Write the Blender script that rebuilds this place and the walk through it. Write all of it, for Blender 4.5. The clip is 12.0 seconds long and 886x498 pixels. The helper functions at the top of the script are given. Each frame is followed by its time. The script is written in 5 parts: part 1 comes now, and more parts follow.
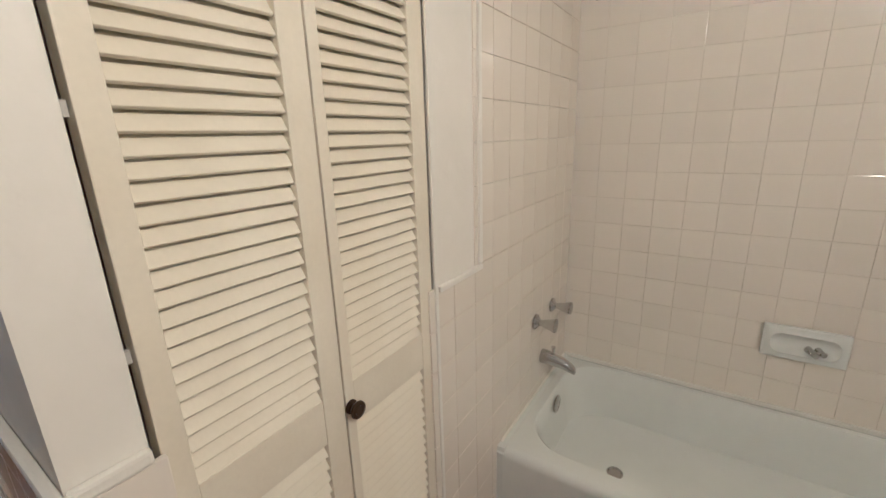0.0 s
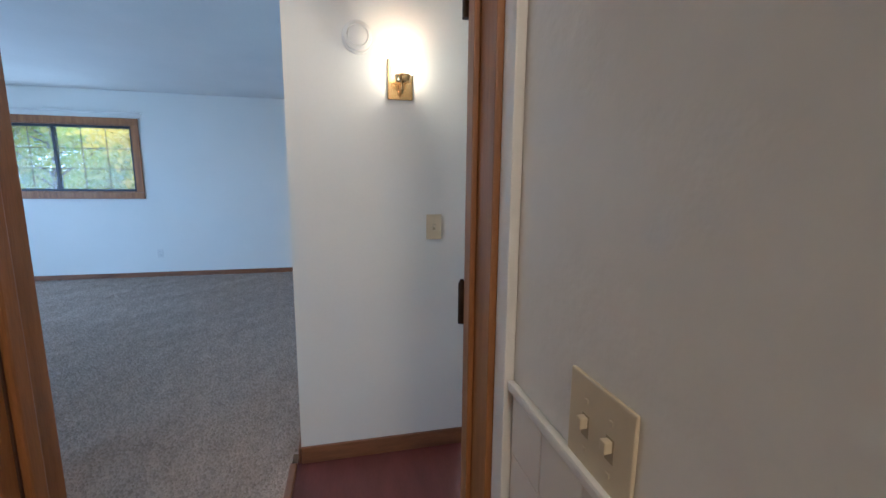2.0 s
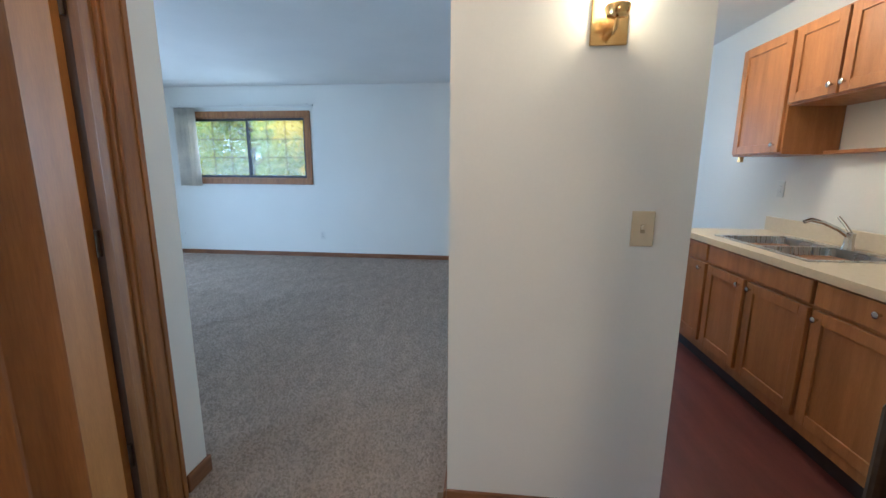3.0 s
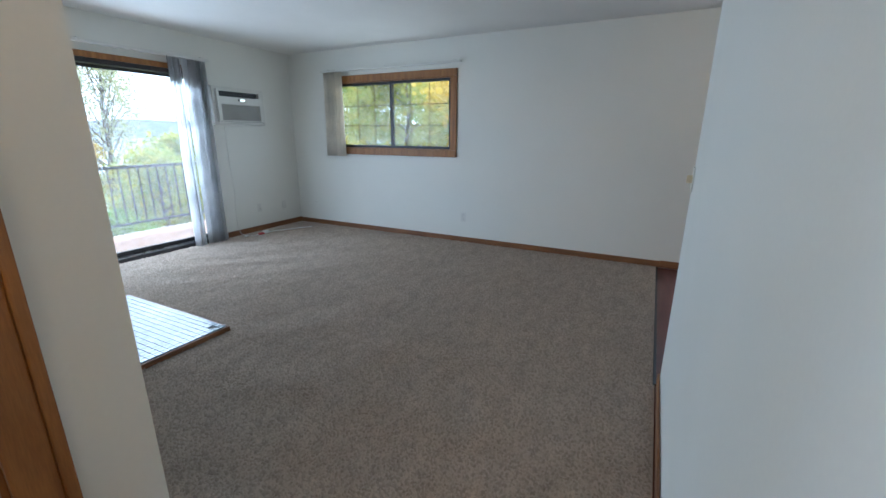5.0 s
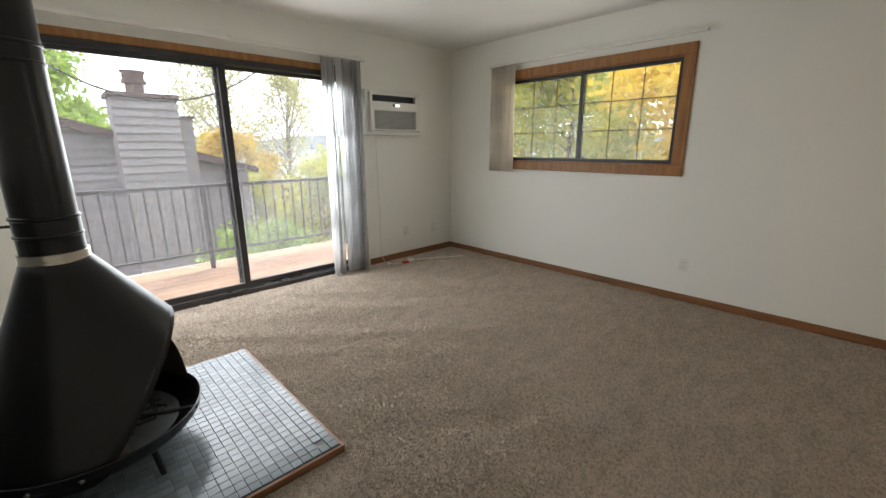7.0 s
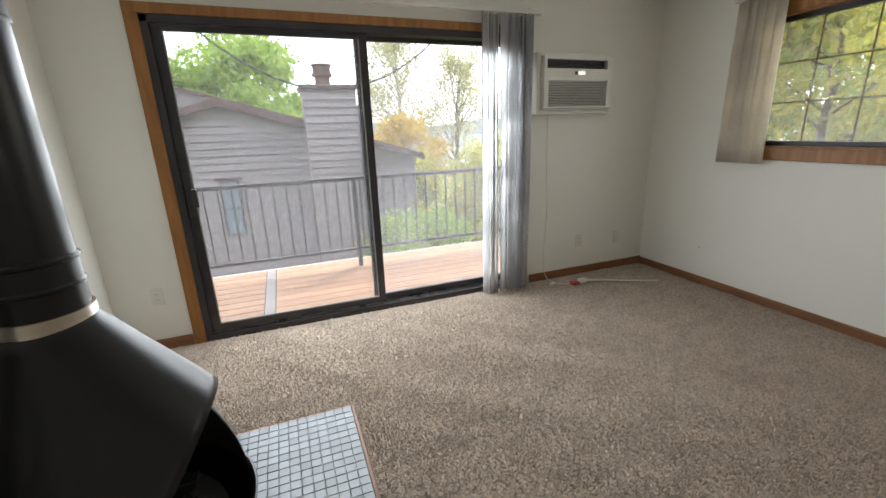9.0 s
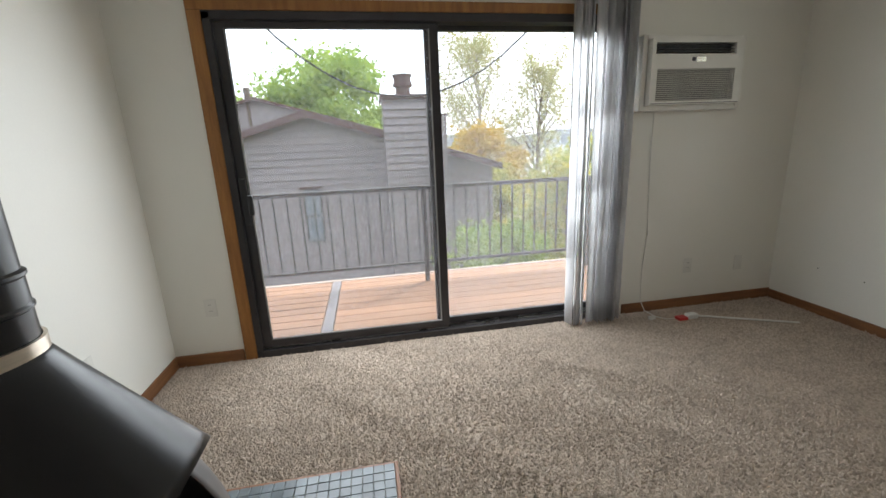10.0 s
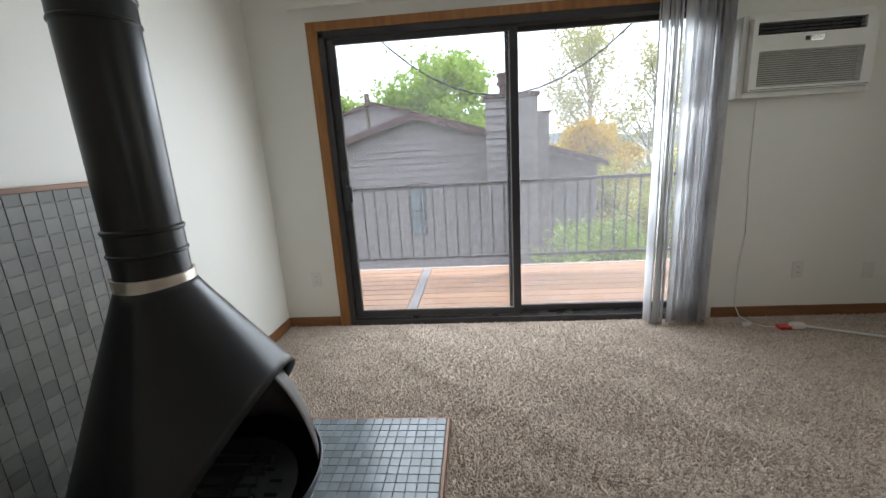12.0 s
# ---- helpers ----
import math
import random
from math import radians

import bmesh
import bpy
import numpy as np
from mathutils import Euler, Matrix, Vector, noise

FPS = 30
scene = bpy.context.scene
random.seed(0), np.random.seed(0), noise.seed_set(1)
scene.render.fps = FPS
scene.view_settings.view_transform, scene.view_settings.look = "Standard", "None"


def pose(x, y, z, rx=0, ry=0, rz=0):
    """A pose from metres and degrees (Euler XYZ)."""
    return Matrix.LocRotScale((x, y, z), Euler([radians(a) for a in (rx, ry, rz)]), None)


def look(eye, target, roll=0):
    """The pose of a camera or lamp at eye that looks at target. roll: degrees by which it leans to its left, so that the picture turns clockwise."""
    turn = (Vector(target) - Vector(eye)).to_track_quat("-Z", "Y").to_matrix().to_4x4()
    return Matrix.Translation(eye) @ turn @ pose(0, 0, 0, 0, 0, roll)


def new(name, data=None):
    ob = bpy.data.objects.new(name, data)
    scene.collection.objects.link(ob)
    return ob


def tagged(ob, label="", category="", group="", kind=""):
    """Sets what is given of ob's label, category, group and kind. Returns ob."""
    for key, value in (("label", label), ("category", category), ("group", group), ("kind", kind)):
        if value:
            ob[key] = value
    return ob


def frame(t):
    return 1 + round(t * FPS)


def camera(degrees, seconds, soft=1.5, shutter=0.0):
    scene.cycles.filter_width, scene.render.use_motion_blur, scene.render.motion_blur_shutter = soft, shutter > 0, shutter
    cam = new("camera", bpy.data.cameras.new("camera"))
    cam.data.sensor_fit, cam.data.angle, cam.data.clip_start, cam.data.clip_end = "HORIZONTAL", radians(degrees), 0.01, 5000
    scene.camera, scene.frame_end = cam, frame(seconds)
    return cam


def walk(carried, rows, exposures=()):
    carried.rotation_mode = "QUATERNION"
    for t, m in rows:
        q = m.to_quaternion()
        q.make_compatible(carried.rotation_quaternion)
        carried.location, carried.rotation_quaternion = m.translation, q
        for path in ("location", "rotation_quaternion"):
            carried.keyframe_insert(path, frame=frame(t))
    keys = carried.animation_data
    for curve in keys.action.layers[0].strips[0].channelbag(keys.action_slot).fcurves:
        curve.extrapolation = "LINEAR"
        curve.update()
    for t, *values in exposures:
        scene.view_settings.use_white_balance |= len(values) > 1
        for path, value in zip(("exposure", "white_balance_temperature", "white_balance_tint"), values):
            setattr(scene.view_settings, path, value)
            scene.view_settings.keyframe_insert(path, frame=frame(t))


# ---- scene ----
cam = camera(94.4, 12.0)
PATH = [
    (0, (0.176, 0.193, 1.322), (-0.898, 1.796, 0.796), -1.8),
    (0.5, (0.061, 0.116, 1.322), (-1.218, 1.558, 0.79), -0.3),
    (1, (-0.114, -0.014, 1.317), (-1.608, 1.23, 0.845), 0.4),
    (1.5, (-0.252, -0.046, 1.297), (-2.005, 0.837, 0.912), 0.2),
    (2, (-0.433, -0.013, 1.309), (-2.358, 0.434, 0.998), 0.5),
    (2.5, (-0.645, -0.055, 1.299), (-2.617, 0.007, 0.974), 0.4),
    (3, (-0.915, -0.13, 1.297), (-2.868, -0.337, 0.921), 0.3),
    (3.5, (-1.17, -0.128, 1.285), (-3.052, -0.644, 0.846), -0.3),
    (5.5, (-2.255, -0.717, 1.371), (-3.924, -1.684, 0.839), 0.5),
    (6, (-2.48, -1.072, 1.355), (-4.055, -2.193, 0.841), 0.2),
    (6.5, (-2.668, -1.323, 1.344), (-4.132, -2.59, 0.839), -0.1),
    (7, (-2.92, -1.535, 1.342), (-4.259, -2.937, 0.854), -0.3),
    (9, (-3.504, -2.402, 1.36), (-4.184, -4.2, 0.808), -2.0),
    (9.5, (-3.588, -2.633, 1.31), (-4.134, -4.489, 0.8), -2.2),
    (10, (-3.663, -2.794, 1.299), (-3.996, -4.705, 0.811), -2.5),
    (10.5, (-3.772, -2.882, 1.281), (-3.874, -4.821, 0.802), -2.5),
    (11, (-3.85, -2.879, 1.295), (-3.625, -4.811, 0.828), -2.5),
    (11.5, (-3.893, -2.778, 1.274), (-3.63, -4.709, 0.825), -2.9),
    (12, (-3.852, -2.567, 1.261), (-3.679, -4.504, 0.795), -3.4),
]
EXPOSURES = [
    (0, 0.8, 3950, 2), (0.5, 0.9, 3900, 1), (1.0, 0.85, 3650, 4), (1.5, 0.8, 3700, 3), (2.0, 0.78, 4050, 4), (2.5, 0.85, 4450, 4), (3.0, 0.9, 4350, 2),
    (3.7, 0.86, 4500, 1), (5.3, 0.5, 5250, 5), (6.0, 0.47, 6200, 8), (6.5, 0.45, 6350, 10), (7.2, 0.42, 6450, 9), (9, 0.36, 6350, 9), (10, 0.10, 6300, 9), (10.5, 0.06, 6200, 9), (12, 0.12, 6050, 9),
]
walk(cam, [(t, look(eye, target, roll)) for t, eye, target, roll in PATH], EXPOSURES)

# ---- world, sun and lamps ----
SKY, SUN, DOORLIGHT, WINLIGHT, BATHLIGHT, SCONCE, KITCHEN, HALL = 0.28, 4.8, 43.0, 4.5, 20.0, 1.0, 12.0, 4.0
world = bpy.data.worlds.new("world")
scene.world = world
world.use_nodes = True
wn, wl = world.node_tree.nodes, world.node_tree.links
sky = wn.new("ShaderNodeTexSky")
sky.sky_type, sky.sun_disc = "NISHITA", False
sky.sun_elevation, sky.sun_rotation = radians(50), radians(232)
sky.dust_density, sky.air_density = 4.0, 1.0
haze = wn.new("ShaderNodeMix")
haze.data_type = "RGBA"
haze.inputs["Factor"].default_value = 0.75
haze.inputs["B"].default_value = (10.3, 10.8, 11.6, 1)
wl.new(sky.outputs["Color"], haze.inputs["A"])
wl.new(haze.outputs["Result"], wn["Background"].inputs["Color"])
wn["Background"].inputs["Strength"].default_value = SKY


def lamp(name, kind, m, energy, colour=(1, 1, 1), size=0.1, size_y=None):
    data = bpy.data.lights.new(name, kind)
    data.energy, data.color = energy, colour
    if kind == "AREA":
        data.shape, data.size, data.size_y = "RECTANGLE", size, size_y or size
    elif kind == "SUN":
        data.angle = size
    else:
        data.shadow_soft_size = size
    ob = new(name, data)
    ob.matrix_world = m
    return ob


lamp("sun", "SUN", look((-30, -24, 46), (0, 0, 0)), SUN, (1.0, 0.95, 0.88), radians(12))
for z, share in ((0.30, 0.12), (0.77, 0.2), (1.24, 0.3), (1.71, 0.38)):
    lamp("door_daylight", "AREA", look((-4.11, -5.398, z), (-4.22, -2.398, z - 0.85)), DOORLIGHT * share, (0.93, 0.97, 1.0), 2.35, 0.40)
lamp("window_daylight", "AREA", look((-6.76, -3.6, 1.6), (-3.76, -3.6, 1.6)), WINLIGHT, (1.0, 0.98, 0.9), 1.5, 0.75)
lamp("dining_daylight", "AREA", look((-6.76, 0.7, 1.6), (-3.76, 0.7, 1.6)), WINLIGHT, (0.95, 0.98, 1.0), 1.1, 0.75)
# fill from an unseen bedroom window, added to light door leaf and hall
lamp("bedroom_fill", "AREA", look((-1.2, -5.40, 1.5), (-1.6, -2.0, 0.7)), 32.0, (0.95, 0.98, 1.0), 1.3, 1.0)
lamp("vanity_lamp", "AREA", look((1.12, 0.27, 2.05), (-0.1, 1.0, 1.3)), BATHLIGHT, (1.0, 0.61, 0.30), 0.7, 0.14)
# unseen warm lamp, added to brighten the hall wall and carpet
lamp("hall_fill_lamp", "POINT", pose(-1.5, -0.72, 2.36), HALL, (1.0, 0.58, 0.28), 0.09)

# ---- materials ----


def surface(name, c1, c2, rough=0.5, metal=0.0, scale=6.0, stretch=(1, 1, 1), fine=150.0, bump=0.15, depth=0.002, spread=0.0, grain=0.25, sharp=False, spec=0.5):
    """Two colours mixed by broad noise, grain and relief by fine noise, and a spread of brightness from piece to piece."""
    m = bpy.data.materials.new(name)
    m.use_nodes = True
    n, l = m.node_tree.nodes, m.node_tree.links
    b = n["Principled BSDF"]
    b.inputs["Metallic"].default_value = metal
    b.inputs["Specular IOR Level"].default_value = spec
    co, mp = n.new("ShaderNodeTexCoord"), n.new("ShaderNodeMapping")
    mp.inputs["Scale"].default_value = stretch
    l.new(co.outputs["Object"], mp.inputs["Vector"])
    big, small = n.new("ShaderNodeTexNoise"), n.new("ShaderNodeTexNoise")
    for t, s, d in ((big, scale, 4), (small, fine, 3)):
        t.inputs["Scale"].default_value, t.inputs["Detail"].default_value = s, d
        l.new(mp.outputs["Vector"], t.inputs["Vector"])
    ramp = n.new("ShaderNodeValToRGB")
    lo, hi = (0.42, 0.58) if sharp else (0.3, 0.7)
    ramp.color_ramp.elements[0].position, ramp.color_ramp.elements[1].position = lo, hi
    ramp.color_ramp.elements[0].color, ramp.color_ramp.elements[1].color = (*c1, 1), (*c2, 1)
    l.new(big.outputs["Fac"], ramp.inputs["Fac"])
    hsv, info = n.new("ShaderNodeHueSaturation"), n.new("ShaderNodeObjectInfo")
    add, mul, mad = n.new("ShaderNodeMath"), n.new("ShaderNodeMath"), n.new("ShaderNodeMath")
    mul.operation, mul.inputs[1].default_value = "MULTIPLY_ADD", grain
    mul.inputs[2].default_value = 1 - grain / 2
    l.new(small.outputs["Fac"], mul.inputs[0])
    mad.operation, mad.inputs[1].default_value, mad.inputs[2].default_value = "MULTIPLY_ADD", spread, 1 - spread / 2
    l.new(info.outputs["Random"], mad.inputs[0])
    add.operation = "MULTIPLY"
    l.new(mul.outputs[0], add.inputs[0]), l.new(mad.outputs[0], add.inputs[1])
    l.new(add.outputs[0], hsv.inputs["Value"])
    l.new(ramp.outputs["Color"], hsv.inputs["Color"])
    l.new(hsv.outputs["Color"], b.inputs["Base Color"])
    ro = n.new("ShaderNodeMapRange")
    ro.inputs["To Min"].default_value, ro.inputs["To Max"].default_value = max(0.02, rough - 0.08), min(1, rough + 0.08)
    l.new(big.outputs["Fac"], ro.inputs["Value"]), l.new(ro.outputs["Result"], b.inputs["Roughness"])
    if bump:
        bp = n.new("ShaderNodeBump")
        bp.inputs["Strength"].default_value, bp.inputs["Distance"].default_value = bump, depth
        l.new(small.outputs["Fac"], bp.inputs["Height"]), l.new(bp.outputs["Normal"], b.inputs["Normal"])
    return m


def glass_material(name, tint, gloss=1.0):
    m = bpy.data.materials.new(name)
    m.use_nodes = True
    n, l = m.node_tree.nodes, m.node_tree.links
    n.remove(n["Principled BSDF"])
    tr, gl, mix, fr = n.new("ShaderNodeBsdfTransparent"), n.new("ShaderNodeBsdfGlossy"), n.new("ShaderNodeMixShader"), n.new("ShaderNodeFresnel")
    tr.inputs["Color"].default_value = (*tint, 1)
    gl.inputs["Roughness"].default_value = 0.01
    sc = n.new("ShaderNodeMath")
    sc.operation, sc.inputs[1].default_value = "MULTIPLY", gloss
    l.new(fr.outputs["Fac"], sc.inputs[0]), l.new(sc.outputs[0], mix.inputs["Fac"])
    l.new(tr.outputs[0], mix.inputs[1]), l.new(gl.outputs[0], mix.inputs[2])
    l.new(mix.outputs[0], n["Material Output"].inputs["Surface"])
    return m


def hazed_glass(name, tint, veil):
    """Clear glass with a thin film, part dirt and part painted glare, that scatters the daylight falling on it."""
    m = glass_material(name, tint, 0.15)
    n, l = m.node_tree.nodes, m.node_tree.links
    out = n["Material Output"]
    clear = out.inputs["Surface"].links[0].from_socket
    tl, mix, no, co, rg = n.new("ShaderNodeBsdfTranslucent"), n.new("ShaderNodeMixShader"), n.new("ShaderNodeTexNoise"), n.new("ShaderNodeTexCoord"), n.new("ShaderNodeMapRange")
    tl.inputs["Color"].default_value = (0.95, 0.96, 1.0, 1)
    no.inputs["Scale"].default_value, no.inputs["Detail"].default_value = 1.3, 5
    l.new(co.outputs["Object"], no.inputs["Vector"]), l.new(no.outputs["Fac"], rg.inputs["Value"])
    rg.inputs["From Min"].default_value, rg.inputs["From Max"].default_value = 0.3, 0.7
    rg.inputs["To Min"].default_value, rg.inputs["To Max"].default_value = veil * 0.6, veil * 1.4
    l.new(rg.outputs["Result"], mix.inputs["Fac"])
    l.new(clear, mix.inputs[1]), l.new(tl.outputs[0], mix.inputs[2]), l.new(mix.outputs[0], out.inputs["Surface"])
    return m


def glow_material(name, colour, strength):
    m = bpy.data.materials.new(name)
    m.use_nodes = True
    b = m.node_tree.nodes["Principled BSDF"]
    b.inputs["Base Color"].default_value = (*colour, 1)
    b.inputs["Emission Color"].default_value, b.inputs["Emission Strength"].default_value = (*colour, 1), strength
    return m


def sheer_material(name, colour, through_part=0.5, rough=0.6):
    """Diffuse with light coming through: leaves and blind vanes."""
    m = surface(name, colour, tuple(c * 0.72 for c in colour), rough, scale=3, fine=40, bump=0, spread=0.14, grain=0.15)
    n, l = m.node_tree.nodes, m.node_tree.links
    b, tl, mix = n["Principled BSDF"], n.new("ShaderNodeBsdfTranslucent"), n.new("ShaderNodeMixShader")
    hsv = [x for x in n if x.type == "HUE_SAT"][0]
    mix.inputs["Fac"].default_value = through_part
    l.new(hsv.outputs["Color"], tl.inputs["Color"])
    l.new(b.outputs[0], mix.inputs[1]), l.new(tl.outputs[0], mix.inputs[2])
    l.new(mix.outputs[0], n["Material Output"].inputs["Surface"])
    return m


def leaf_material(name, c1, c2):
    m = sheer_material(name, c1, 0.45)
    n, l = m.node_tree.nodes, m.node_tree.links
    geo, ramp, hsv = n.new("ShaderNodeNewGeometry"), [x for x in n if x.type == "VALTORGB"][0], [x for x in n if x.type == "HUE_SAT"][0]
    ramp.color_ramp.elements[0].position, ramp.color_ramp.elements[1].position = 0, 1
    ramp.color_ramp.elements[0].color, ramp.color_ramp.elements[1].color = (*c1, 1), (*c2, 1)
    l.new(geo.outputs["Random Per Island"], ramp.inputs["Fac"])
    return m


def carpet_material():
    """Carpet pile: tufts that differ one from another, over broad worn and brushed patches."""
    m = surface("carpet", (0.515, 0.428, 0.348), (0.425, 0.352, 0.286), 0.95, scale=6.0, stretch=(0.8, 1.6, 1.0), fine=260, bump=0.6, depth=0.006, grain=0.7, spec=0.04)
    n, l = m.node_tree.nodes, m.node_tree.links
    hsv, geo, mad = [x for x in n if x.type == "HUE_SAT"][0], n.new("ShaderNodeNewGeometry"), n.new("ShaderNodeMath")
    mad.operation, mad.inputs[1].default_value, mad.inputs[2].default_value = "MULTIPLY_ADD", 0.44, 0.78
    l.new(geo.outputs["Random Per Island"], mad.inputs[0])
    v = n.new("ShaderNodeMath")
    v.operation = "MULTIPLY"
    l.new(hsv.inputs["Value"].links[0].from_socket, v.inputs[0]), l.new(mad.outputs[0], v.inputs[1])
    l.new(v.outputs[0], hsv.inputs["Value"])
    return m


PAINT = surface("wall_paint", (0.80, 0.79, 0.735), (0.765, 0.755, 0.70), 0.55, scale=1.1, fine=90, bump=0.12, depth=0.002, grain=0.04)
CEILING = surface("ceiling_paint", (0.80, 0.79, 0.76), (0.75, 0.74, 0.71), 0.9, scale=1.5, fine=60, bump=0.35, depth=0.004, grain=0.06)
GLOSSPAINT = surface("gloss_paint", (0.80, 0.78, 0.72), (0.76, 0.74, 0.68), 0.45, scale=3, fine=30, bump=0.55, depth=0.004, grain=0.05)
LOUVRE = surface("cream_paint", (0.78, 0.74, 0.62), (0.72, 0.67, 0.54), 0.42, scale=5, fine=120, bump=0.08, grain=0.08)
OAK = surface("stained_oak", (0.34, 0.150, 0.034), (0.21, 0.085, 0.019), 0.45, scale=5, stretch=(6, 6, 0.6), fine=60, bump=0.15, grain=0.5, spread=0.1)
OAKX = surface("stained_oak_along", (0.27, 0.12, 0.045), (0.16, 0.068, 0.027), 0.45, scale=5, stretch=(0.6, 0.6, 6), fine=60, bump=0.15, grain=0.5, spread=0.1)
# near-black wood for strips that paint shade into door gaps
GAPSHADE = surface("door_gap_shade", (0.10, 0.05, 0.025), (0.05, 0.028, 0.018), 0.45, scale=5, stretch=(6, 6, 0.6), fine=60, bump=0.15, grain=0.5)
DOORWOOD = surface("door_veneer", (0.48, 0.21, 0.042), (0.35, 0.14, 0.026), 0.45, scale=2.2, stretch=(5, 5, 0.5), fine=55, bump=0.05, grain=0.35)
CABINET = surface("cabinet_oak", (0.43, 0.195, 0.055), (0.31, 0.13, 0.034), 0.38, scale=4, stretch=(5, 5, 0.7), fine=60, bump=0.08, grain=0.35, spread=0.12)
CARPET = carpet_material()
VINYL = surface("vinyl_floor", (0.155, 0.046, 0.036), (0.11, 0.033, 0.027), 0.38, scale=3, stretch=(0.7, 4, 1), fine=40, bump=0.05, grain=0.4)
TILE = surface("white_tile", (0.80, 0.755, 0.67), (0.76, 0.71, 0.625), 0.10, scale=2.5, fine=14, bump=0.06, depth=0.004, spread=0.05, grain=0.05)
GROUT = surface("grout", (0.76, 0.71, 0.62), (0.64, 0.59, 0.50), 0.9, scale=6, fine=200, bump=0.2, grain=0.3)
ENAMEL = surface("tub_enamel", (0.74, 0.76, 0.73), (0.70, 0.72, 0.69), 0.12, scale=2, fine=20, bump=0.02, grain=0.04)
CHROME = surface("chrome", (0.62, 0.61, 0.59), (0.52, 0.51, 0.5), 0.16, 1.0, scale=20, fine=150, bump=0.02, grain=0.1)
BRASS = surface("brass", (0.72, 0.5, 0.2), (0.6, 0.4, 0.14), 0.22, 1.0, scale=20, fine=150, bump=0.02, grain=0.1)
BRONZE = surface("bronze_knob", (0.10, 0.07, 0.045), (0.05, 0.035, 0.025), 0.35, 0.7, scale=30, fine=150, bump=0.03, grain=0.2)
STEEL = surface("stainless", (0.56, 0.56, 0.55), (0.48, 0.48, 0.47), 0.28, 1.0, scale=6, stretch=(1, 12, 1), fine=80, bump=0.03, grain=0.15)
COLLAR = surface("brushed_collar", (0.72, 0.66, 0.56), (0.60, 0.55, 0.47), 0.3, 1.0, scale=6, stretch=(1, 1, 12), fine=80, bump=0.03, grain=0.15)
BLACK = surface("stove_black", (0.010, 0.0098, 0.0105), (0.007, 0.0068, 0.0073), 0.31, 0.0, scale=3, fine=220, bump=0.06, depth=0.001, grain=0.2, spec=0.38)
FIREBOX = surface("firebox_steel", (0.14, 0.125, 0.118), (0.09, 0.08, 0.076), 0.5, scale=5, fine=160, bump=0.1, depth=0.001, grain=0.3, spec=0.4)
TRAY = surface("bowl_floor_steel", (0.17, 0.175, 0.185), (0.12, 0.125, 0.13), 0.35, scale=7, fine=90, bump=0.08, depth=0.001, grain=0.3)
SOOT = surface("soot_black", (0.03, 0.029, 0.028), (0.045, 0.042, 0.04), 0.6, scale=9, fine=90, bump=0.2, grain=0.5)
ALU = surface("bronze_aluminium", (0.045, 0.042, 0.045), (0.03, 0.028, 0.03), 0.42, 0.3, scale=6, fine=150, bump=0.03, grain=0.15)
RAILMETAL = surface("rail_metal", (0.085, 0.08, 0.08), (0.06, 0.056, 0.056), 0.5, 0.2, scale=8, fine=100, bump=0.05, grain=0.2)
# last argument sets the painted glare, strongest on the right door panel
GLASS = hazed_glass("window_glass", (0.95, 0.96, 0.955), 0.14)
DOORGLASS = hazed_glass("door_glass", (0.97, 0.975, 0.975), 0.085)
HAZYGLASS = hazed_glass("hazy_door_glass", (0.97, 0.975, 0.975), 0.15)
WHITEPLASTIC = surface("white_plastic", (0.74, 0.73, 0.69), (0.69, 0.68, 0.63), 0.42, scale=6, fine=150, bump=0.03, grain=0.05)
IVORY = surface("ivory_plastic", (0.66, 0.57, 0.38), (0.6, 0.51, 0.33), 0.38, scale=10, fine=150, bump=0.02, grain=0.06)
PALEGREY = surface("pale_grey_plastic", (0.52, 0.51, 0.47), (0.46, 0.45, 0.42), 0.5, scale=10, fine=150, bump=0.02, grain=0.08)
DARKPLASTIC = surface("dark_plastic", (0.03, 0.03, 0.032), (0.02, 0.02, 0.021), 0.4, scale=10, fine=150, bump=0.02, grain=0.1)
GREYPLASTIC = surface("grey_plastic", (0.33, 0.33, 0.32), (0.28, 0.28, 0.27), 0.5, scale=10, fine=150, bump=0.02, grain=0.1)
REDPLASTIC = surface("red_plastic", (0.5, 0.04, 0.03), (0.42, 0.03, 0.025), 0.35, scale=10, fine=150, bump=0.02, grain=0.1)
VANE = sheer_material("blind_vane", (0.95, 0.95, 0.955), 0.6)
BEIGEVANE = sheer_material("beige_vane", (0.93, 0.87, 0.76), 0.6)
HEARTHTILE = surface("hearth_tile", (0.205, 0.235, 0.255), (0.16, 0.185, 0.20), 0.17, scale=7, fine=40, bump=0.08, depth=0.003, spread=0.4, grain=0.15)
PANELTILE = surface("panel_tile", (0.135, 0.132, 0.115), (0.105, 0.104, 0.093), 0.42, scale=7, fine=40, bump=0.1, depth=0.003, spread=0.55, grain=0.2)
GREYGROUT = surface("grey_grout", (0.30, 0.30, 0.29), (0.22, 0.22, 0.21), 0.9, scale=8, fine=200, bump=0.2, grain=0.3)
PANELGROUT = surface("panel_grout", (0.20, 0.195, 0.175), (0.15, 0.145, 0.13), 0.9, scale=8, fine=200, bump=0.2, grain=0.3)
LAMINATE = surface("counter_laminate", (0.70, 0.61, 0.44), (0.66, 0.57, 0.40), 0.35, scale=40, fine=300, bump=0.02, grain=0.1)
SIDING = surface("grey_siding", (0.255, 0.225, 0.228), (0.21, 0.185, 0.188), 0.75, scale=2, stretch=(1, 1, 6), fine=30, bump=0.15, grain=0.25, spread=0.14)
